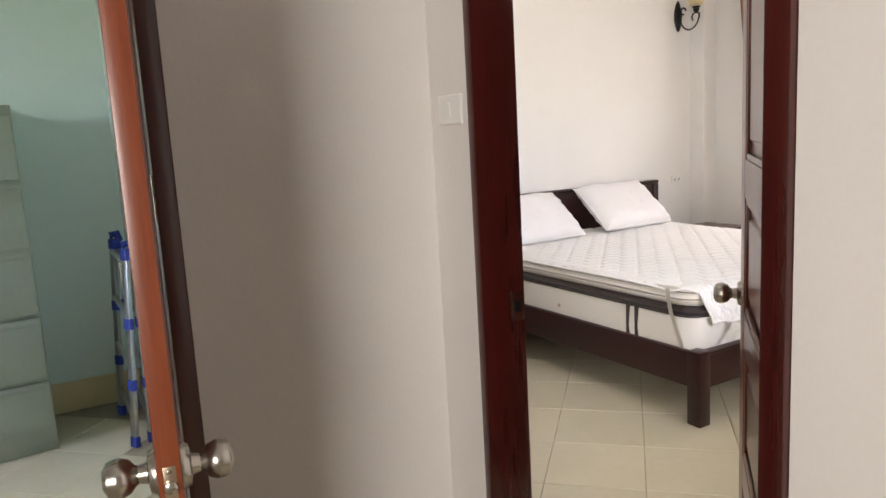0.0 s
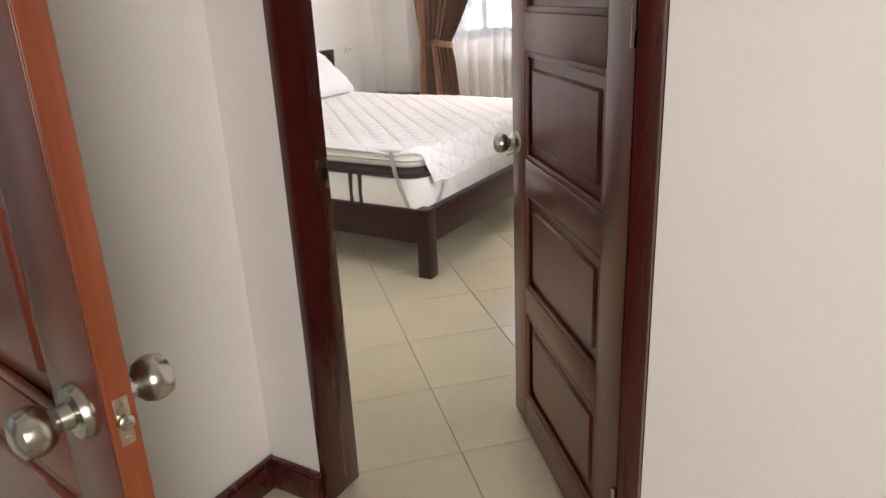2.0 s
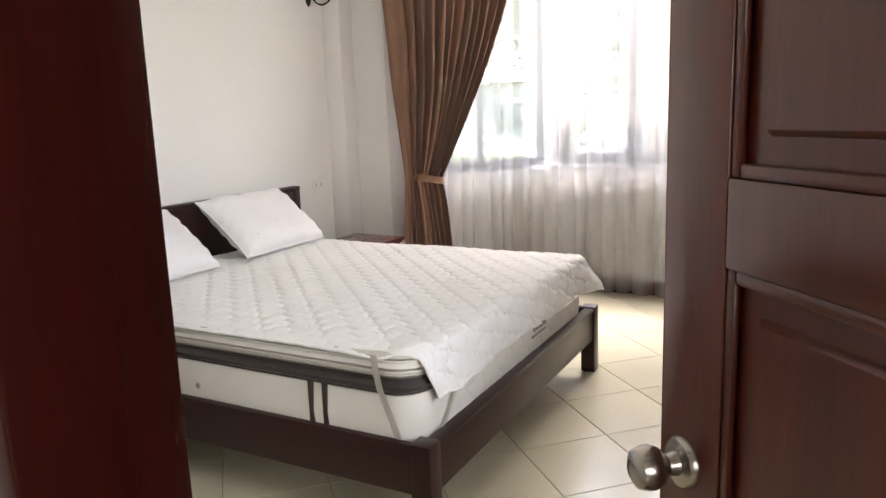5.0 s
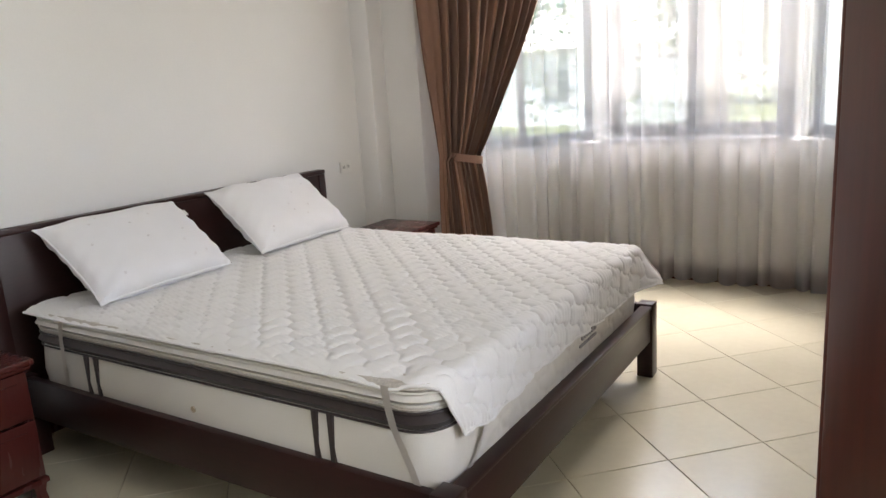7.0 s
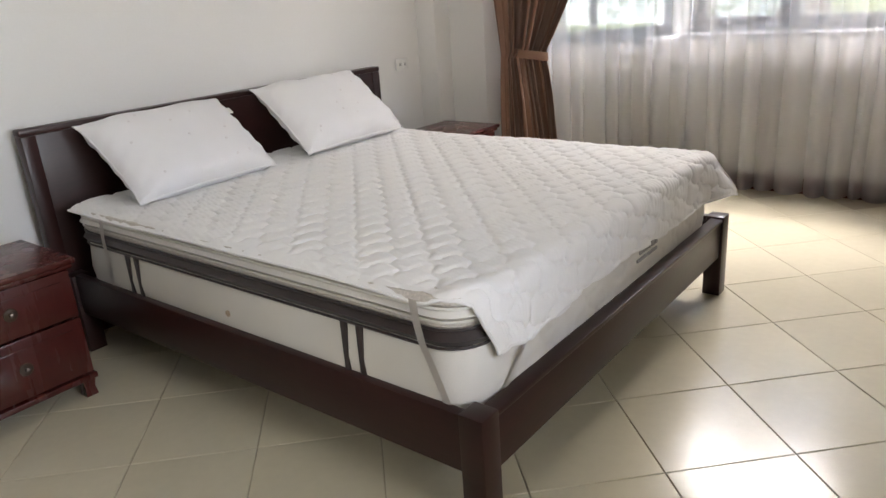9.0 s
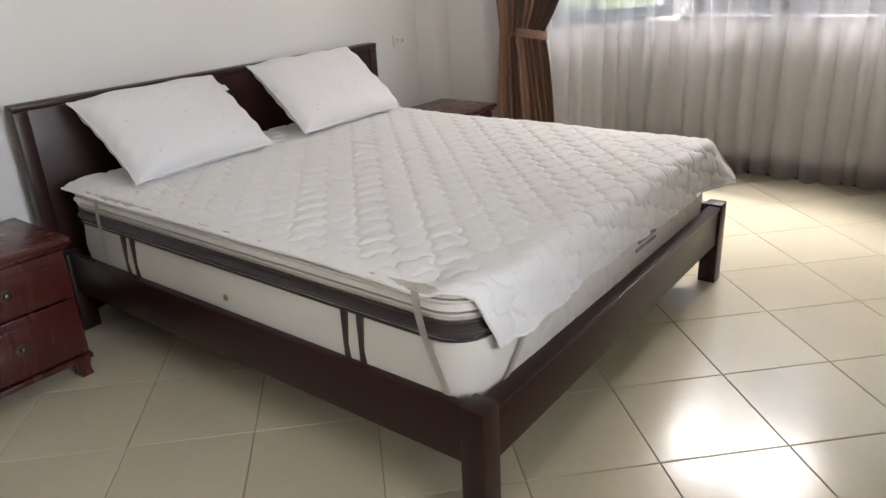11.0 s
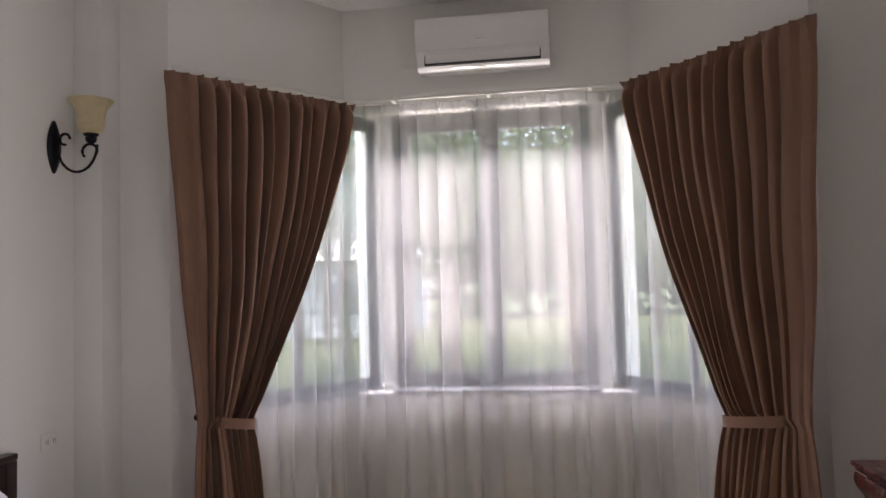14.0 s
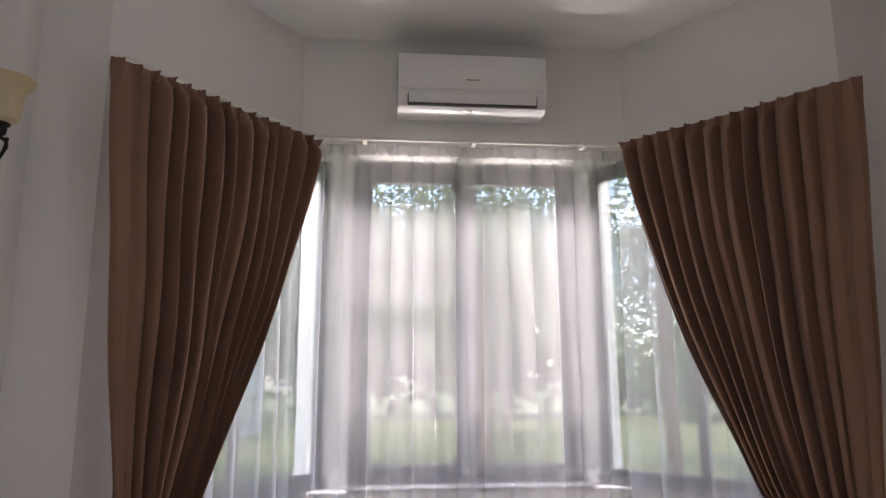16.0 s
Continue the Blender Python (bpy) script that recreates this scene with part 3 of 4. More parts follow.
box(hb, 2.600, BY1 - 0.008, 0.925, 4.660, BY1 + 0.052, 0.952, bevel=0.006); box(hb, 4.600, BY1 - 0.006, 0.0, 4.658, BY1 + 0.050, 0.925, bevel=0.005); box(hb, 2.602, BY1 - 0.006, 0.0, 2.660, BY1 + 0.050, 0.925, bevel=0.005)
part("headboard", hb, BEDWOOD, bed)
sl = bmesh.new()
for i in range(9):
    y = 2.34 + i * 0.235
    box(sl, BX0 + 0.045, y, 0.275, BX1 - 0.045, y + 0.09, 0.295, bevel=0.002)
part("slats", sl, BEDWOOD, bed)


def slab(bm, x0, x1, y0, y1, z0, z1, r, bulge=0.0, ez=0.012):
    """A soft block with rounded plan corners, bulging a little at its sides."""
    n = 10
    rows = [(z0, -ez), (z0 + ez, 0.0), ((z0 + z1) / 2, bulge), (z1 - ez, 0.0), (z1, -ez)]
    rings = []
    for z, off in rows:
        ring = []
        for cx, cy, a0 in ((x1 - r, y1 - r, 0), (x0 + r, y1 - r, 90), (x0 + r, y0 + r, 180), (x1 - r, y0 + r, 270)):
            for i in range(n + 1):
                a = radians(a0 + 90 * i / n)
                ring.append(bm.verts.new((cx + (r + off) * math.cos(a), cy + (r + off) * math.sin(a), z)))
        rings.append(ring)
    for a, b in zip(rings, rings[1:]):
        for i in range(len(a)):
            bm.faces.new((a[i], a[(i + 1) % len(a)], b[(i + 1) % len(b)], b[i]))
    bm.faces.new(rings[0][::-1])
    bm.faces.new(rings[-1])
    return bm


MX0, MX1, MY0, MY1, MR = 2.672, 4.438, 2.272, 4.205, 0.11
mattress = thing("mattress", "thick white pillow-top mattress with dark plum band", "mattress")
part("core", slab(bmesh.new(), MX0, MX1, MY0, MY1, 0.296, 0.506, MR, 0.010), TICK, mattress)
part("band", slab(bmesh.new(), MX0 - 0.004, MX1 + 0.004, MY0 - 0.004, MY1, 0.503, 0.555, MR, 0.012), PLUM, mattress, "dark plum velvet band")
part("mesh_border", slab(bmesh.new(), MX0 - 0.001, MX1 + 0.001, MY0 - 0.001, MY1, 0.554, 0.576, MR, 0.004, 0.006), MESHBAND, mattress, "grey mesh border")
part("pillow_top", slab(bmesh.new(), MX0 - 0.005, MX1 + 0.005, MY0 - 0.005, MY1, 0.575, 0.613, MR, 0.012), TICK, mattress)
part("mesh_border", slab(bmesh.new(), MX0 - 0.002, MX1 + 0.002, MY0 - 0.002, MY1, 0.612, 0.636, MR, 0.004, 0.008), MESHBAND, mattress, "grey mesh border")
for zc in (0.504, 0.555, 0.576, 0.612):
    pts = []
    for cx, cy, a0 in ((MX1 - MR, MY1 - MR, 0), (MX0 + MR, MY1 - MR, 90), (MX0 + MR, MY0 + MR, 180), (MX1 - MR, MY0 + MR, 270)):
        pts += [(cx + (MR + 0.005) * math.cos(radians(a0 + 15 * i)), cy + (MR + 0.005) * math.sin(radians(a0 + 15 * i)), zc) for i in range(7)]
    part("piping", tube(bmesh.new(), pts + [pts[0]], 0.004, 6), TICK if zc > 0.56 else PLUM, mattress)
for y in (2.630, 2.690, 3.770, 3.830):
    part("stripe", B(MX0 - 0.0115, y - 0.010, 0.335, MX0 + 0.004, y + 0.010, 0.504, bevel=0.002), PLUM, mattress, "dark woven handle stripe")
vent = bmesh.new()
lathe(vent, [(0.011, 0), (0.011, 0.004), (0.007, 0.005), (0.006, 0.001)], 16, Matrix.Translation((MX0 - 0.009, 3.235, 0.402)) @ Matrix.Rotation(radians(-90), 4, "Y"))
part("air_vent", vent, BRASS, mattress, "small brass air vent")


def quilt_height(x, y, puff=0.0105):
    """Puffed cells between stitched seams: staggered rows lying at 45 degrees to the bed, their seams stepped like chevrons."""
    p, q = (x + y) / 0.142, (x - y) / 0.132
    p += 0.10 * abs((q % 1) - 0.5) * 4 - 0.10
    row = math.floor(p)
    q += 0.5 * (row % 2) + 0.14 * math.sin(2 * math.pi * p) + 0.05 * math.sin(3.7 * row)
    a, b = abs(math.sin(math.pi * p)), abs(math.sin(math.pi * q))
    return puff * min(1.0, 1.15 * a ** 0.36) * min(1.0, 1.15 * b ** 0.36)


def foot_panel(u, v):
    """The quilted front of the mattress above the rail."""
    x, z = MX0 + MR + (MX1 - MX0 - 2 * MR) * u, 0.335 + (0.500 - 0.335) * v
    e = min(1, 12 * min(u, 1 - u, v + 0.02, 1.02 - v))
    return (x, MY0 - 0.0085 - quilt_height(x, z) * 0.8 * max(0, e), z)


part("quilted_foot_panel", grid(bmesh.new(), 170, 30, foot_panel), TICK, mattress)
lab = bmesh.new()
for x0, x1, z0, z1 in ((3.66, 3.68, 0.470, 0.500), (3.69, 3.70, 0.470, 0.492), (3.71, 3.73, 0.470, 0.494), (3.74, 3.75, 0.470, 0.502), (3.76, 3.785, 0.470, 0.492), (3.795, 3.81, 0.470, 0.494), (3.64, 3.72, 0.446, 0.456), (3.73, 3.81, 0.446, 0.456)):
    box(lab, x0, MY0 - 0.0235, z0 - 0.03, x1, MY0 - 0.018, z1 - 0.03)
part("printed_label", lab, INK, mattress, "small dark printed label, not readable")

# quilted topper over the mattress; its far side hangs over the foot
topper = thing("mattress_topper", "white quilted mattress pad with elastic corner straps", "bedding")


def pad(u, v):
    """u across the bed, v from the head over the foot edge and down."""
    x = MX0 - 0.012 + (MX1 - MX0 + 0.03) * u
    run = 2.105 * v
    flat = MY1 - (MY0 - 0.012)
    r = 0.036
    near, far = max(0, 1 - u / 0.13), max(0, (u - 0.88) / 0.12)
    edge = min(1, 14 * min(u, 1 - u) + 0.25)
    q = quilt_height(x, run) * edge + 0.006 * noise.noise(Vector((2.3 * x, 2.3 * run, 4.0)))
    # fine puckers drawn along the seams
    q += 0.0016 * math.sin(2 * math.pi * (x + 0.3 * run) / 0.021 + 4 * noise.noise(Vector((5 * x, 5 * run, 1.0)))) * max(0.0, noise.noise(Vector((3 * x, 3 * run, 8.0))) + 0.35)
    turn = min(1.0, max(0.0, (run - 1.80) / 0.16))
    turn = turn * turn * (3 - 2 * turn)
    x += near * 0.060 * turn
    z0 = 0.640 - 0.014 * max(0, 1 - u / 0.02) - 0.018 * max(0, (u - 0.97) / 0.03) + 0.004 * math.sin(5 * run + 2) * near
    z0 += near * (0.012 * math.exp(-((run - 1.87) / 0.05) ** 2) - 0.008 * math.exp(-((run - 1.795) / 0.04) ** 2))
    if run < flat - r:
        return (x, MY1 - run, z0 + q)
    over = run - (flat - r)
    ang = min(over / r, math.pi / 2)
    y = MY0 - 0.012 + r - r * math.sin(ang)
    z = z0 - r * (1 - math.cos(ang))
    down = max(0.0, over - r * math.pi / 2)
    sag = min(1.0, down / 0.12)
    down *= 0.93 + 0.07 * math.sin(9 * u + 0.6) - 0.12 * near + 0.15 * far
    gather = 0.007 * math.sin(52 * u + 2 * math.sin(9 * u)) * sag * (0.5 + near + far)
    y -= 1.5 * q * math.sin(ang) + 0.014 * sag + gather + 0.05 * far * sag
    z += q * math.cos(ang) - down
    x += 0.050 * near * sag + 0.075 * far * sag
    return (x, y, z)


part("pad", grid(bmesh.new(), 420, 460, pad), QUILT, topper)
for f in (0.0, 1.0):
    part("edge_binding", tube(bmesh.new(), [pad(f, i / 60) for i in range(61)], 0.005, 6), QUILT, topper)
part("edge_binding", tube(bmesh.new(), [pad(i / 60, 1.0) for i in range(61)], 0.005, 6), QUILT, topper)


def strap(pts, w, along):
    bm = bmesh.new()
    a = Vector(along) * w / 2
    vs = [(bm.verts.new(Vector(p) - a), bm.verts.new(Vector(p) + a)) for p in pts]
    for (p, q), (r_, s_) in zip(vs, vs[1:]):
        bm.faces.new((p, q, s_, r_))
    bmesh.ops.solidify(bm, geom=bm.faces[:], thickness=0.002)
    return bm


part("corner_strap", strap([(MX0 - 0.024, 2.410, 0.636), (MX0 - 0.026, 2.402, 0.58), (MX0 - 0.022, 2.392, 0.52), (MX0 - 0.014, 2.370, 0.45), (MX0 - 0.012, 2.350, 0.40), (MX0 - 0.006, 2.332, 0.335)], 0.026, (0, 1, 0)), ELASTIC, topper, "white elastic corner strap")
part("corner_strap", strap([(MX0 - 0.024, 3.930, 0.630), (MX0 - 0.026, 3.942, 0.56), (MX0 - 0.015, 3.968, 0.45), (MX0 - 0.008, 3.985, 0.35)], 0.026, (0, 1, 0)), ELASTIC, topper, "white elastic corner strap")
part("corner_strap", strap([(2.920, MY0 - 0.034, 0.49), (2.870, MY0 - 0.028, 0.42), (2.805, MY0 - 0.020, 0.35)], 0.026, (1, 0, 0)), ELASTIC, topper, "white elastic corner strap")


def pillow(m, seed, label):
    rnd = random.Random(seed)
    W, H = 0.345, 0.228
    root = thing("pillow", label, "pillow", m, "pillows on the bed")

    def face(sign):
        def at(u, v):
            a, b = 2 * u - 1, 2 * v - 1
            pinch = 1 - 0.07 * (1 - abs(a) ** 3) * abs(b) ** 3
            pinchx = 1 - 0.06 * (1 - abs(b) ** 3) * abs(a) ** 3
            h = max(0.0, (1 - a ** 4) * (1 - b ** 4)) ** 0.55
            wr = 0.006 * math.sin(9 * a + 5 * b + seed) * math.exp(-4 * (1 - abs(b))) + 0.005 * math.sin(17 * (a - b) + seed) * (abs(a) ** 4)
            lump = 0.010 * noise.noise(Vector((2.2 * a, 2.2 * b, seed * 3.1 + sign)))
            return (W * a * pinchx, H * b * pinch, sign * (0.092 * h) + (wr + lump) * (1 if h > 0.01 else 0.3))
        return at
    bm = bmesh.new()
    grid(bm, 44, 34, face(1)); grid(bm, 44, 34, face(-1))
    bmesh.ops.remove_doubles(bm, verts=bm.verts[:], dist=0.004)
    part("cover", bm, PILLOW, root)
    top = face(1)
    pts = [(i / 20, 0) for i in range(20)] + [(1, i / 14) for i in range(14)] + [(1 - i / 20, 1) for i in range(20)] + [(0, 1 - i / 14) for i in range(15)]
    part("piping", tube(bmesh.new(), [top(*p) for p in pts], 0.0035, 6), PILLOW, root)
    for _ in range(11):
        u, v = rnd.uniform(0.12, 0.88), rnd.uniform(0.12, 0.88)
        p = Vector(top(u, v))
        nrm = (Vector(top(u + 0.01, v)) - p).cross(Vector(top(u, v + 0.01)) - p).normalized()
        sp = bmesh.new()
        lathe(sp, [(0.006, -0.002), (0.006, 0.0012)], 7, Matrix.Translation(p) @ nrm.to_track_quat("Z", "Y").to_matrix().to_4x4())
        part("motif", sp, SPOT, root)
    tag = B(W - 0.012, H * 0.55, -0.002, W + 0.022, H * 0.55 + 0.035, 0.002, bevel=0.001)
    part("care_tag", tag, PLASTIC, root, "small white care tag")
    return root


pillow(pose(3.110, 4.045, 0.806, 38, 0, 2.5), 1, "plump white pillow leaning on the headboard")
pillow(pose(3.980, 4.050, 0.818, 40, 0, 1.0), 2, "plump white pillow with care tag against the headboard")


# ---------------------------------------------------------------- nightstands
def nightstand(x0, x1, y0, y1, label):
    h = 0.55
    root = thing("nightstand", label, "nightstand", pose((x0 + x1) / 2, (y0 + y1) / 2, 0), "nightstands beside the bed")
    w, d = (x1 - x0) / 2, (y1 - y0) / 2
    tp = B(-w - 0.022, -d - 0.025, h - 0.024, w + 0.022, d, h, bevel=0.008, seg=3); box(tp, -w - 0.010, -d - 0.012, h - 0.040, w + 0.010, d, h - 0.024, bevel=0.005)
    part("top", tp, WOOD, root)
    bd = B(-w, -d + 0.02, 0.075, -w + 0.02, d - 0.002, h - 0.04, bevel=0.002); box(bd, w - 0.02, -d + 0.02, 0.075, w, d - 0.002, h - 0.04, bevel=0.002)
    box(bd, -w + 0.02, d - 0.016, 0.075, w - 0.02, d - 0.004, h - 0.04); box(bd, -w + 0.02, -d + 0.03, 0.075, w - 0.02, d - 0.016, 0.095)
    part("body", bd, WOOD, root)
    for z0, z1 in ((0.098, 0.318), (0.326, 0.505)):
        dr = B(-w + 0.002, -d, z0, w - 0.002, -d + 0.022, z1, bevel=0.006)
        box(dr, -w + 0.04, -d - 0.004, z0 + 0.035, w - 0.04, -d + 0.004, z1 - 0.035, bevel=0.003)
        drw = part("drawer", dr, WOOD, root)
        k = bmesh.new()
        m = Matrix.Translation((0, -d - 0.004, (z0 + z1) / 2)) @ Matrix.Rotation(radians(90), 4, "X")
        lathe(k, [(0.024, 0), (0.022, 0.003), (0.008, 0.005), (0.006, 0.012), (0.010, 0.016), (0.010, 0.020), (0.003, 0.023)], 16, m)
        part("knob", k, ANTIQUE, drw, "small antique metal knob")
    bs = B(-w - 0.006, -d - 0.004, 0.068, w + 0.006, d, 0.090, bevel=0.004)
    part("base_moulding", bs, WOOD, root)
    for sx in (-1, 1):
        for sy in (-1, 1):
            ft = bmesh.new()
            lathe(ft, [(0.030, 0), (0.032, 0.004), (0.026, 0.035), (0.034, 0.068)], 4, Matrix.Translation((sx * (w - 0.028), sy * (d - 0.028), 0)) @ Matrix.Rotation(radians(45), 4, "Z"))
            part("foot", ft, WOOD, root)
    return root


nightstand(2.030, 2.475, 3.885, 4.29, "dark red wooden two-drawer nightstand beside the bed")
nightstand(4.705, 5.128, 3.83, 4.235, "dark red wooden nightstand in the corner by the curtain")


# ---------------------------------------------------------------- dresser and television
DX0, DX1, DY0, DY1, DH = 3.55, 4.90, 0.525, 1.00, 0.885
dresser = thing("dresser", "dark red wooden dresser with carved frieze and bail handles", "dresser")
tp = B(DX0 - 0.02, DY0 - 0.003, DH - 0.022, DX1 + 0.025, DY1 + 0.025, DH, bevel=0.008, seg=3); box(tp, DX0 - 0.01, DY0, DH - 0.036, DX1 + 0.014, DY1 + 0.014, DH - 0.022, bevel=0.005)
part("top", tp, WOOD, dresser)
bd = B(DX0, DY0 + 0.005, 0.09, DX0 + 0.022, DY1 - 0.03, DH - 0.036, bevel=0.002); box(bd, DX1 - 0.022, DY0 + 0.005, 0.09, DX1, DY1 - 0.03, DH - 0.036, bevel=0.002)
box(bd, DX0 + 0.022, DY0 + 0.005, 0.09, DX1 - 0.022, DY0 + 0.02, DH - 0.036); box(bd, DX0 + 0.022, DY0 + 0.02, 0.09, DX1 - 0.022, DY1 - 0.04, 0.11)
box(bd, DX0 - 0.008, DY0 + 0.005, 0.0, DX1 + 0.008, DY1 - 0.01, 0.09, bevel=0.006)
part("body", bd, WOOD, dresser)


def bail(x, y, z, parent):
    k = bmesh.new()
    for s in (-1, 1):
        lathe(k, [(0.016, 0), (0.014, 0.004), (0.006, 0.006), (0.006, 0.018), (0.008, 0.020), (0.002, 0.024)], 12, Matrix.Translation((x + s * 0.035, y, z)) @ Matrix.Rotation(radians(-90), 4, "X"))
    tube(k, [(x + 0.036 * math.cos(a), y + 0.018, z - 0.028 * math.sin(a)) for a in [math.pi * i / 10 for i in range(11)]], 0.004, 8)
    part("bail_handle", k, ANTIQUE, parent, "antique metal bail handle")


thirds = [DX0 + 0.02, DX0 + 0.455, DX0 + 0.895, DX1 - 0.0]
for a, b in zip(thirds, thirds[1:]):
    def ogee(u, v, a=a, b=b):
        z = 0.700 + 0.148 * v
        return (a + 0.004 + (b - a - 0.008) * u, DY1 - 0.012 + 0.030 * (0.5 - 0.5 * math.cos(math.pi * v)) - 0.010 * math.sin(2 * math.pi * v), z)
    og = grid(bmesh.new(), 2, 12, ogee)
    box(og, a + 0.004, DY1 - 0.05, 0.700, b - 0.004, DY1 - 0.022, 0.848)
    fz = part("frieze_drawer", og, WOOD, dresser)
    kn = bmesh.new()
    lathe(kn, [(0.008, 0), (0.006, 0.010), (0.011, 0.018), (0.010, 0.024), (0.003, 0.028)], 14, Matrix.Translation(((a + b) / 2, DY1 + 0.004, 0.775)) @ Matrix.Rotation(radians(-90), 4, "X"))
    part("knob", kn, ANTIQUE, fz)
    for z0, z1 in ((0.11, 0.39), (0.40, 0.690)):
        dr = B(a + 0.004, DY1 - 0.035, z0, b - 0.004, DY1 - 0.012, z1, bevel=0.006); box(dr, a + 0.045, DY1 - 0.014, z0 + 0.04, b - 0.045, DY1 - 0.008, z1 - 0.04, bevel=0.003)
        p = part("drawer", dr, WOOD, dresser)
        bail((a + b) / 2, DY1 - 0.008, (z0 + z1) / 2 + 0.03, p)

tv = thing("television", "black flat-screen television standing on the dresser", "television", pose(4.30, 0.80, DH, 0, 0, 2))
part("casing", B(-0.53, -0.035, 0.075, 0.53, 0.0, 0.745, bevel=0.006), BLACKM, tv)
part("screen", B(-0.522, -0.002, 0.087, 0.522, 0.003, 0.737, bevel=0.001), BLACK, tv, "glossy black screen")
part("rear_cover", B(-0.30, -0.075, 0.13, 0.30, -0.034, 0.50, bevel=0.015), BLACKM, tv)
for s in (-1, 1):
    lg = tube(bmesh.new(), [(s * 0.36, -0.018, 0.09), (s * 0.40, 0.05, 0.04), (s * 0.43, 0.13, 0.012), (s * 0.435, 0.15, 0.009)], [0.012, 0.011, 0.010, 0.009], 8)
    tube(lg, [(s * 0.36, -0.018, 0.09), (s * 0.40, -0.08, 0.035), (s * 0.42, -0.14, 0.009)], [0.012, 0.010, 0.009], 8)
    part("foot", lg, BLACKM, tv)


# ---------------------------------------------------------------- wall fittings
sc = thing("wall_lamp", "dark iron scroll wall lamp with cream glass shade", "wall lamp", pose(5.035, 4.445, 2.30))
bp = bmesh.new()
lathe(bp, [(0.052, 0), (0.052, 0.006), (0.040, 0.016), (0.018, 0.022)], 28)
for v in bp.verts:
    taper = 1 - 0.35 * min(1, abs(v.co.y) / 0.05) ** 2
    v.co = Vector((v.co.x * 0.9 * taper, v.co.y * 2.45, v.co.z))
bmesh.ops.transform(bp, matrix=Matrix.Rotation(radians(90), 4, "X"), verts=bp.verts)
part("backplate", bp, DARKMETAL, sc)
part("scroll_arm", tube(bmesh.new(), [(0, -0.060 + 0.026 * math.cos(radians(a)), 0.034 + 0.026 * math.sin(radians(a))) for a in range(-120, 181, 20)][::-1][:-1][::-1], 0.0065, 8), DARKMETAL, sc)
sw = [(0, -0.024 - 0.0, 0.03)] + [(0, -0.125 + 0.101 * math.cos(radians(a)), 0.0 - 0.125 * math.sin(radians(a))) for a in range(10, 181, 10)]
sw += [(0, -0.188 - 0.038 * math.cos(radians(a)), 0.0 - 0.030 + 0.034 * math.sin(radians(a))) for a in range(-30, 230, 15)]
part("swan_arm", tube(bmesh.new(), sw, 0.0065, 8), DARKMETAL, sc)
cup = bmesh.new()
lathe(cup, [(0.008, 0.066), (0.022, 0.076), (0.026, 0.094), (0.022, 0.100), (0.034, 0.108), (0.034, 0.114)], 20, Matrix.Translation((0, -0.195, -0.062)))
part("cup", cup, DARKMETAL, sc)
sh = bmesh.new()
prof = [(0.030, 0.112), (0.045, 0.122), (0.052, 0.145), (0.053, 0.175), (0.060, 0.205), (0.080, 0.228), (0.084, 0.232)]
lathe(sh, prof + [(r - 0.004, z + 0.001) for r, z in prof[::-1]], 32, Matrix.Translation((0, -0.195, -0.095)) @ Matrix.Diagonal((1.22, 1.22, 1.32, 1)))
part("shade", sh, GLOW, sc, "cream frosted glass bell shade")

so = thing("wall_socket", "white double wall socket above the headboard", "socket", pose(5.003, 4.445, 0.925))
part("plate", B(-0.058, -0.008, -0.036, 0.058, 0.0, 0.036, bevel=0.004), PLASTIC, so)
for dx in (-0.024, 0.024):
    part("insert", B(dx - 0.019, -0.0105, -0.022, dx + 0.019, -0.007, 0.022, bevel=0.002), PLASTIC, so)
    part("slots", box(B(dx - 0.008, -0.0112, -0.010, dx - 0.005, -0.010, 0.010), dx + 0.005, -0.0112, -0.010, dx + 0.008, -0.010, 0.010), DARKMETAL, so)

ls = thing("light_switch", "white rocker light switch beside the bedroom door", "switch", pose(1.06, 1.698, 1.477))
part("plate", B(-0.010, -0.058, -0.039, 0, 0.058, 0.039, bevel=0.005, seg=3), PLASTIC, ls)
part("rocker", B(-0.0125, -0.007, -0.018, -0.009, 0.007, 0.018, bevel=0.002), PLASTIC, ls)

ac = thing("air_conditioner", "white split air conditioner under the ceiling", "air conditioner", pose(6.2, 2.47, 2.845))
ac.scale = (1, 1, 1.02)
shell = bmesh.new()
sec = [(0.0, 0.012), (-0.155, 0.0), (-0.185, 0.018), (-0.205, 0.075), (-0.208, 0.10), (-0.198, 0.272), (-0.178, 0.290), (0.0, 0.292)]
rows_ = [[shell.verts.new((x, y, z)) for x, z in sec] for y in (-0.385, -0.377, 0.377, 0.385)]
for v in rows_[0] + rows_[3]:
    v.co.x *= 0.965; v.co.z = 0.146 + (v.co.z - 0.146) * 0.965
for a, b in zip(rows_, rows_[1:]):
    for i in range(len(sec)):
        shell.faces.new((a[i], a[(i + 1) % len(sec)], b[(i + 1) % len(sec)], b[i]))
shell.faces.new(rows_[0]); shell.faces.new(rows_[3][::-1])
part("shell", shell, AC_WHITE, ac)
part("front_panel", B(-0.214, -0.384, 0.098, -0.199, 0.384, 0.288, bevel=0.006), AC_WHITE, ac)
part("outlet_slot", B(-0.2055, -0.335, 0.020, -0.150, 0.335, 0.083, bevel=0.004, m=Matrix.Identity(4)), AC_DARK, ac, "dark air outlet")
part("flap", B(-0.209, -0.330, 0.030, -0.1995, 0.330, 0.080, bevel=0.004, m=Matrix.Identity(4)), AC_WHITE, ac)
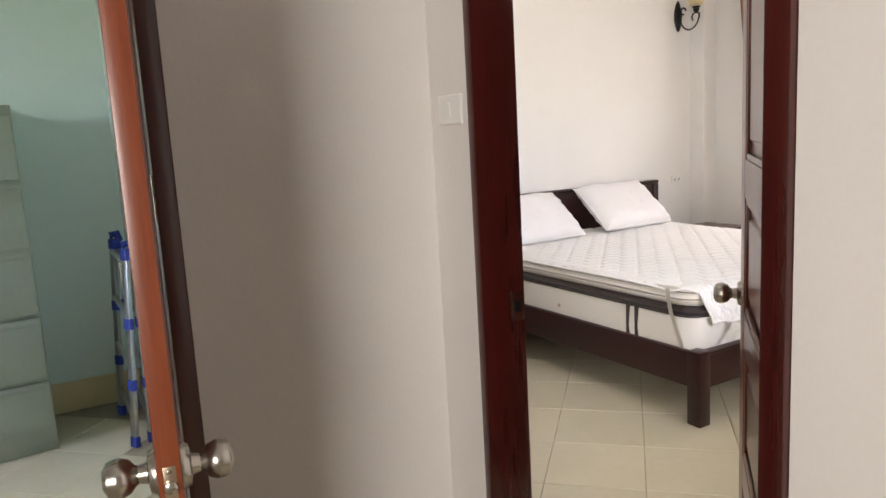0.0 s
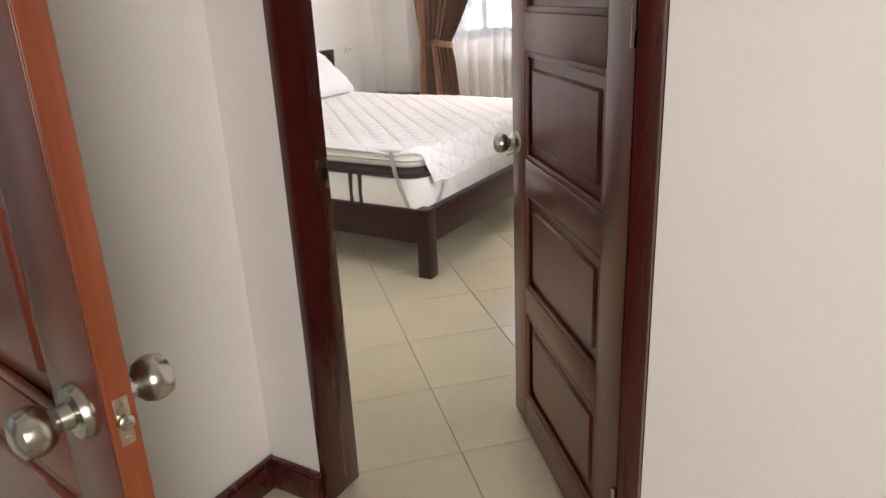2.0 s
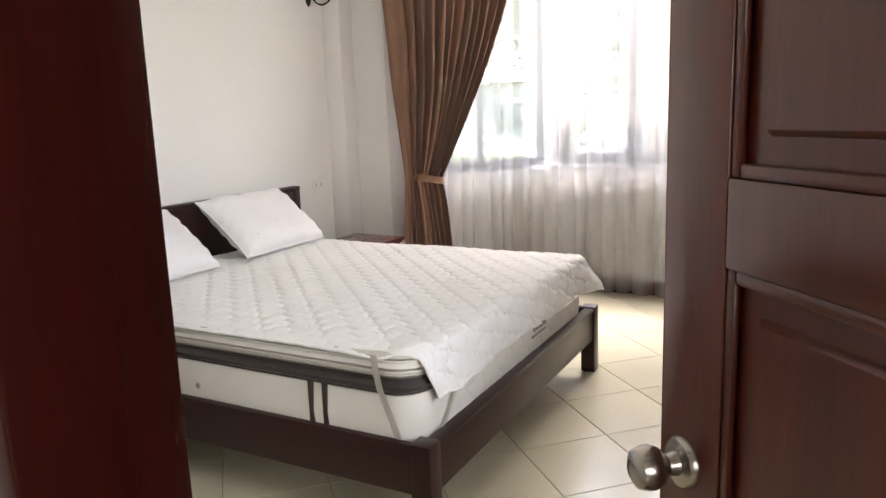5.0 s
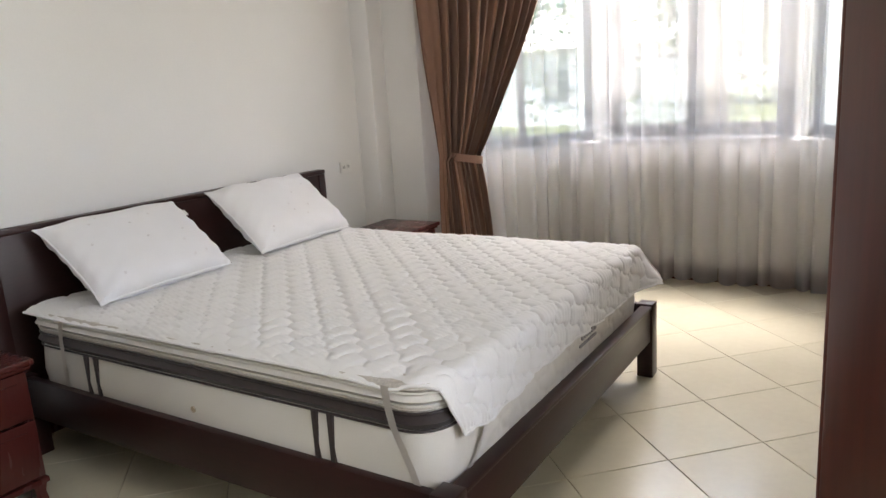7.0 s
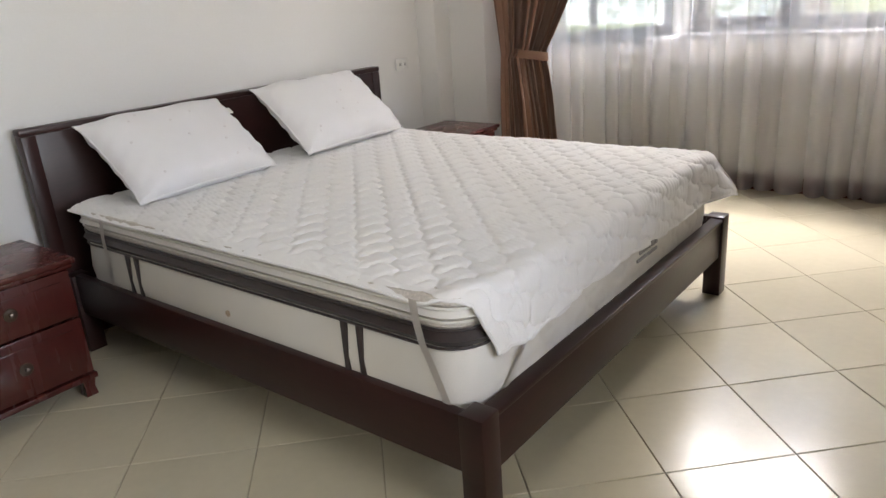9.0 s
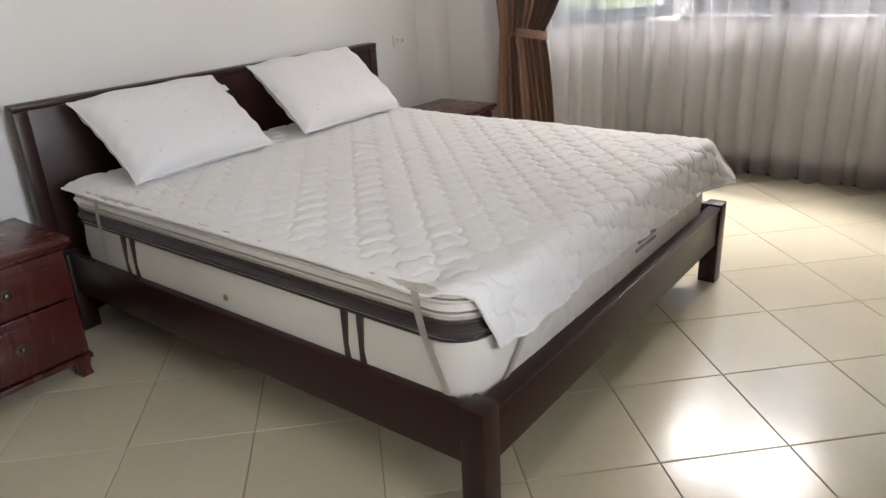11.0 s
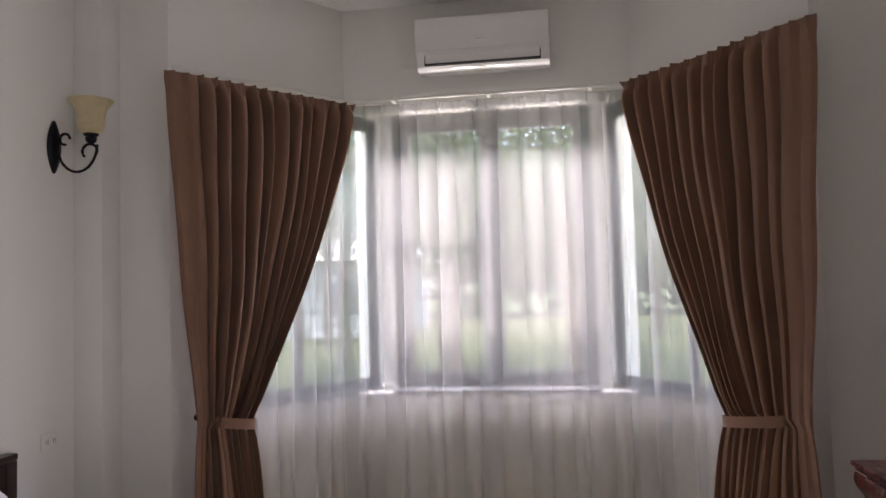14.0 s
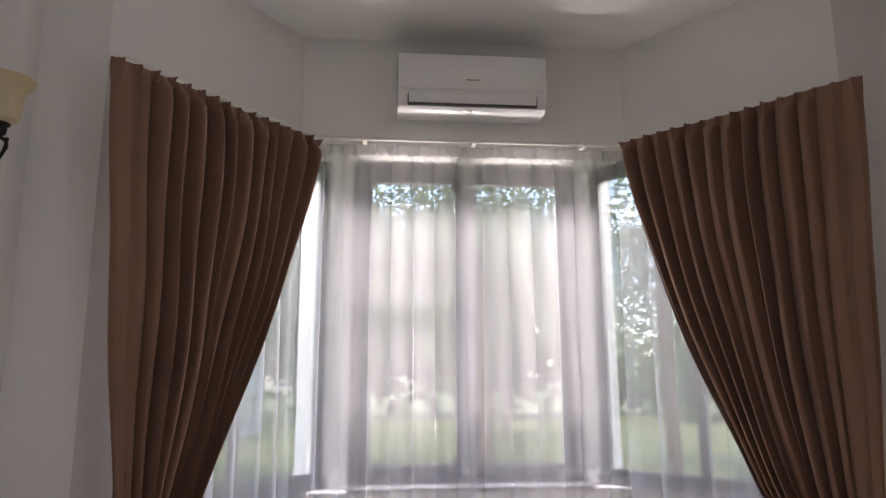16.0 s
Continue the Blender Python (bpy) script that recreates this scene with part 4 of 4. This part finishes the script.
part("emblem", B(-0.2155, -0.035, 0.150, -0.2135, 0.035, 0.156), STEEL, ac, "small silver emblem bar")


# ---------------------------------------------------------------- store room
cab = thing("filing_cabinet", "grey-green steel filing cabinet with five drawers", "cabinet", pose(-0.19, 4.15, 0, 0, 0, 5))
part("carcass", B(-0.23, -0.25, 0, 0.23, 0.27, 1.66, bevel=0.004), CABINET, cab)
for i in range(5):
    z0 = 0.05 + i * 0.318
    dr = part("drawer", B(-0.222, -0.272, z0, 0.222, -0.249, z0 + 0.296, bevel=0.004), CABINET, cab)
    part("pull", box(B(-0.215, -0.278, z0 + 0.268, 0.215, -0.270, z0 + 0.290, bevel=0.003), -0.10, -0.276, z0 + 0.20, 0.0, -0.271, z0 + 0.235), CABINET, dr)

lad = thing("folding_ladder", "folded aluminium ladder with blue plastic joints, against the wall", "ladder")
for ya in (3.72, 4.24):
    for lean in (0.0, 0.075):
        a, b = Vector((0.455 - lean, ya - 0.03 * (lean > 0), 0.0)), Vector((0.470 - lean * 0.35, ya, 0.96))
        d = b - a
        m = Matrix.Translation(a) @ d.to_track_quat("Z", "Y").to_matrix().to_4x4()
        rail = B(-0.020, -0.010, 0.0, 0.020, 0.010, d.length, bevel=0.003, m=m)
        part("stile", rail, ALU, lad)
        for z in (0.0, 0.28, 0.58, d.length - 0.05):
            part("blue_joint", B(-0.024, -0.014, z, 0.024, 0.014, z + 0.055, bevel=0.006, m=m), BLUE, lad, "blue plastic joint")
    part("top_hinge", tube(bmesh.new(), [(0.435, ya, 0.95), (0.442, ya, 0.99), (0.466, ya, 0.995), (0.478, ya, 0.95)], 0.019, 8), BLUE, lad, "blue plastic hinge")
for i in range(4):
    z = 0.15 + 0.25 * i
    part("rung", tube(bmesh.new(), [(0.457 + 0.014 * z, 3.73, z), (0.457 + 0.014 * z, 4.23, z)], 0.014, 8), ALU, lad)
    part("rung", tube(bmesh.new(), [(0.380 + 0.062 * z, 3.70 + 0.028 * z, z), (0.380 + 0.062 * z, 4.21 + 0.028 * z, z)], 0.014, 8), ALU, lad)


# ---------------------------------------------------------------- garden
def lawn(u, v):
    x, y = -300 + 1100 * u, -550 + 1100 * v
    return (x, y, -0.45)


tagged(link("ground", grid(bmesh.new(), 4, 4, lawn), GRASS), "sunlit green lawn of the garden", kind="structure")


def leaf_cloud(centre, radii, count, size, rnd):
    """Many small leaf blades scattered through clumps; returns verts and faces."""
    vs, fs = [], []
    clumps = [Vector((rnd.gauss(0, 0.5) * radii[0], rnd.gauss(0, 0.5) * radii[1], rnd.gauss(0, 0.45) * radii[2])) for _ in range(26)]
    for i in range(count):
        c = clumps[i % len(clumps)]
        p = Vector(centre) + c + Vector([rnd.gauss(0, 0.20) * r for r in radii])
        a = Vector((rnd.uniform(-1, 1), rnd.uniform(-1, 1), rnd.uniform(-1, 0.4))).normalized()
        b = a.cross(Vector((rnd.uniform(-1, 1), rnd.uniform(-1, 1), rnd.uniform(-1, 1)))).normalized()
        s = size * rnd.uniform(0.6, 1.3)
        k = len(vs)
        vs += [p, p + a * s * 0.5 + b * s * 0.22, p + a * s, p + a * s * 0.5 - b * s * 0.22]
        fs.append((k, k + 1, k + 2, k + 3))
    return vs, fs


def tree(x, y, h, crown, count, seed, label, leaf=0.26):
    rnd = random.Random(seed)
    root = thing("tree", label, "tree", pose(x, y, -0.45))
    tr = tube(bmesh.new(), [(0, 0, 0), (0.1, 0.05, h * 0.3), (0.05, -0.1, h * 0.55), (0.15, 0, h * 0.8)], [0.17, 0.13, 0.10, 0.04], 9)
    for i in range(6):
        a = rnd.uniform(0, 6.28)
        z = h * rnd.uniform(0.35, 0.6)
        tube(tr, [(0.07, 0, z), (math.cos(a) * crown * 0.4, math.sin(a) * crown * 0.4, z + h * 0.14), (math.cos(a) * crown * 0.75, math.sin(a) * crown * 0.75, z + h * 0.22)], [0.06, 0.04, 0.015], 6)
    part("trunk", tr, BARK, root)
    vs, fs = leaf_cloud((0, 0, h * 0.68), (crown, crown, h * 0.33), count, leaf, rnd)
    data = bpy.data.meshes.new("crown")
    data.from_pydata([tuple(v) for v in vs], [], fs)
    data.materials.append(LEAF)
    cr = new("crown", data)
    cr.parent = root
    return root


def palm(x, y, h, fronds, length, seed, label):
    rnd = random.Random(seed)
    root = thing("palm_tree", label, "palm", pose(x, y, -0.45))
    part("trunk", tube(bmesh.new(), [(0, 0, 0), (0.04, 0, h * 0.5), (0.0, 0.05, h)], [0.09, 0.07, 0.06], 10), BARK, root)
    for i in range(fronds):
        a = 2 * math.pi * i / fronds + rnd.uniform(-0.2, 0.2)
        rise = rnd.uniform(0.1, 0.9)
        vs, fs = [], []
        prev = None
        for k in range(22):
            t = k / 21
            r = length * t
            p = Vector((math.cos(a) * r * (1 - 0.25 * t), math.sin(a) * r * (1 - 0.25 * t), h + rise * r - (0.35 + rise * 0.5) * r * r / length * 1.5))
            side = Vector((-math.sin(a), math.cos(a), 0))
            q = len(vs)
            ahead = Vector((math.cos(a), math.sin(a), -0.2)).normalized()
            w = 0.62 * math.sin(math.pi * min(1, 0.12 + 0.85 * t)) + 0.05
            for s in (-1, 1):
                tip = p + side * s * w * 0.75 + ahead * 0.22 + Vector((0, 0, -0.45 * w))
                q = len(vs)
                vs += [p - ahead * 0.016, p + ahead * 0.016, tip]
                fs.append((q, q + 1, q + 2))
            if prev is not None:
                q = len(vs)
                vs += [prev - side * 0.012, prev + side * 0.012, p + side * 0.010, p - side * 0.010]
                fs.append((q, q + 1, q + 2, q + 3))
            prev = p
        data = bpy.data.meshes.new("frond")
        data.from_pydata([tuple(v) for v in vs], [], fs)
        data.materials.append(PALMLEAF)
        fo = new("frond", data)
        fo.parent = root
    return root


palm(9.4, 1.9, 3.1, 22, 2.0, 4, "feathery garden palm outside the bay window")
palm(10.8, 3.3, 3.6, 20, 2.2, 7, "feathery garden palm outside the bay window")
palm(9.6, 0.0, 3.4, 20, 2.0, 9, "feathery garden palm outside the bay window")
for i, (x, y, h, c, n) in enumerate(((14.5, 3.9, 6, 2.3, 15000), (16, 0.9, 6.5, 2.5, 15000), (13.5, -3.2, 6, 2.4, 12000), (12.5, 7.5, 6, 2.3, 12000), (17, 6.5, 7, 2.6, 2600), (20, 0.5, 8, 3.0, 2600), (19, -6, 7, 2.8, 2200), (15, 12, 7, 2.6, 2200), (27, 10, 9, 3.4, 2400), (30, -2, 10, 3.8, 2400), (26, -13, 9, 3.4, 2000), (13, -9.5, 6, 2.4, 1800), (24, 18, 9, 3.4, 1800))):
    tree(x, y, h, c, n, 20 + i, "leafy green garden tree on the lawn", 0.12 if x < 16.5 else 0.26)
for i, (x, y) in enumerate(((12.5, 4.6), (13.2, 1.2), (12.0, -2.4), (14.0, 7.8), (12.8, 2.9))):
    rnd = random.Random(60 + i)
    vs, fs = leaf_cloud((0, 0, 0.5), (0.7, 0.7, 0.45), 2400, 0.09, rnd)
    data = bpy.data.meshes.new("shrub")
    data.from_pydata([tuple(v) for v in vs], [], fs)
    data.materials.append(LEAF)
    sh_ = tagged(new("shrub", data), "low leafy green garden shrub", "shrub")
    sh_.matrix_world = pose(x, y, -0.45)

# treeline backdrop added to hide the bright sky at the horizon
rnd = random.Random(91)
wv, wf = [], []
for k in range(44):
    a_ = radians(-78 + 156 * k / 43)
    r_ = rnd.uniform(38, 52)
    v_, f_ = leaf_cloud((6 + r_ * math.cos(a_), 2.4 + r_ * math.sin(a_), 3.6 + rnd.uniform(-1, 1.5)), (3.2, 3.2, 3.2), 420, 1.3, rnd)
    wf += [tuple(i + len(wv) for i in f) for f in f_]
    wv += v_
data = bpy.data.meshes.new("backdrop_woods")
data.from_pydata([tuple(v) for v in wv], [], wf)
data.materials.append(LEAF)
tagged(new("backdrop_woods", data), "dense green backdrop woods beyond the garden lawn", "woods", kind="stuff")

house = thing("neighbour_house", "pale grey house beyond the garden trees", "house", pose(34, 14, -0.45))
part("wall", B(-3, -6, 0, 3, 6, 3.2), FARWALL, house)
rf = bmesh.new()
v = [rf.verts.new(p) for p in ((-3.6, -6.6, 3.2), (3.6, -6.6, 3.2), (3.6, 6.6, 3.2), (-3.6, 6.6, 3.2), (0, -4, 5.2), (0, 4, 5.2))]
for f in ((0, 1, 4), (2, 3, 5), (1, 2, 5, 4), (3, 0, 4, 5), (3, 2, 1, 0)):
    rf.faces.new([v[i] for i in f])
part("roof", rf, FARROOF, house)
for y in (-3.5, 0, 3.5):
    part("window", B(-3.04, y - 0.6, 1.0, -2.98, y + 0.6, 2.3), FRAME, house)


# ---------------------------------------------------------------- floor tiles, laid last
def inside(x, y):
    if 1.10 < x < 6.15 and 0.45 < y < 4.42:
        if x > 5.25 and (y > 4.25 - (x - 5.25) * 0.78 or y < 0.70 + (x - 5.25) * 0.78):
            return False
        return True
    return (-0.75 < x < 0.5 and 1.8 < y < 4.42) or (0.2 < x <= 1.10 and -0.1 < y < 1.9)


tb = B(-0.1988, -0.1988, -0.010, 0.1988, 0.1988, 0.0, bevel=0.0022, seg=1)
tile_data = bpy.data.meshes.new("tile")
tb.to_mesh(tile_data)
tb.free()
tile_data.materials.append(TILE)
STEP = 0.5657
for i in range(-10, 16):
    for j in range(-10, 16):
        s_, d_ = 5.643 + (i - 8 + 0.5) * STEP, 1.764 + (j - 5 + 0.5) * STEP
        x, y = (s_ + d_) / 2, (s_ - d_) / 2
        if inside(x, y):
            t_ = new("tile", tile_data)
            t_.parent = floor
            t_.matrix_local = pose(x, y, 0, 0, 0, 45)
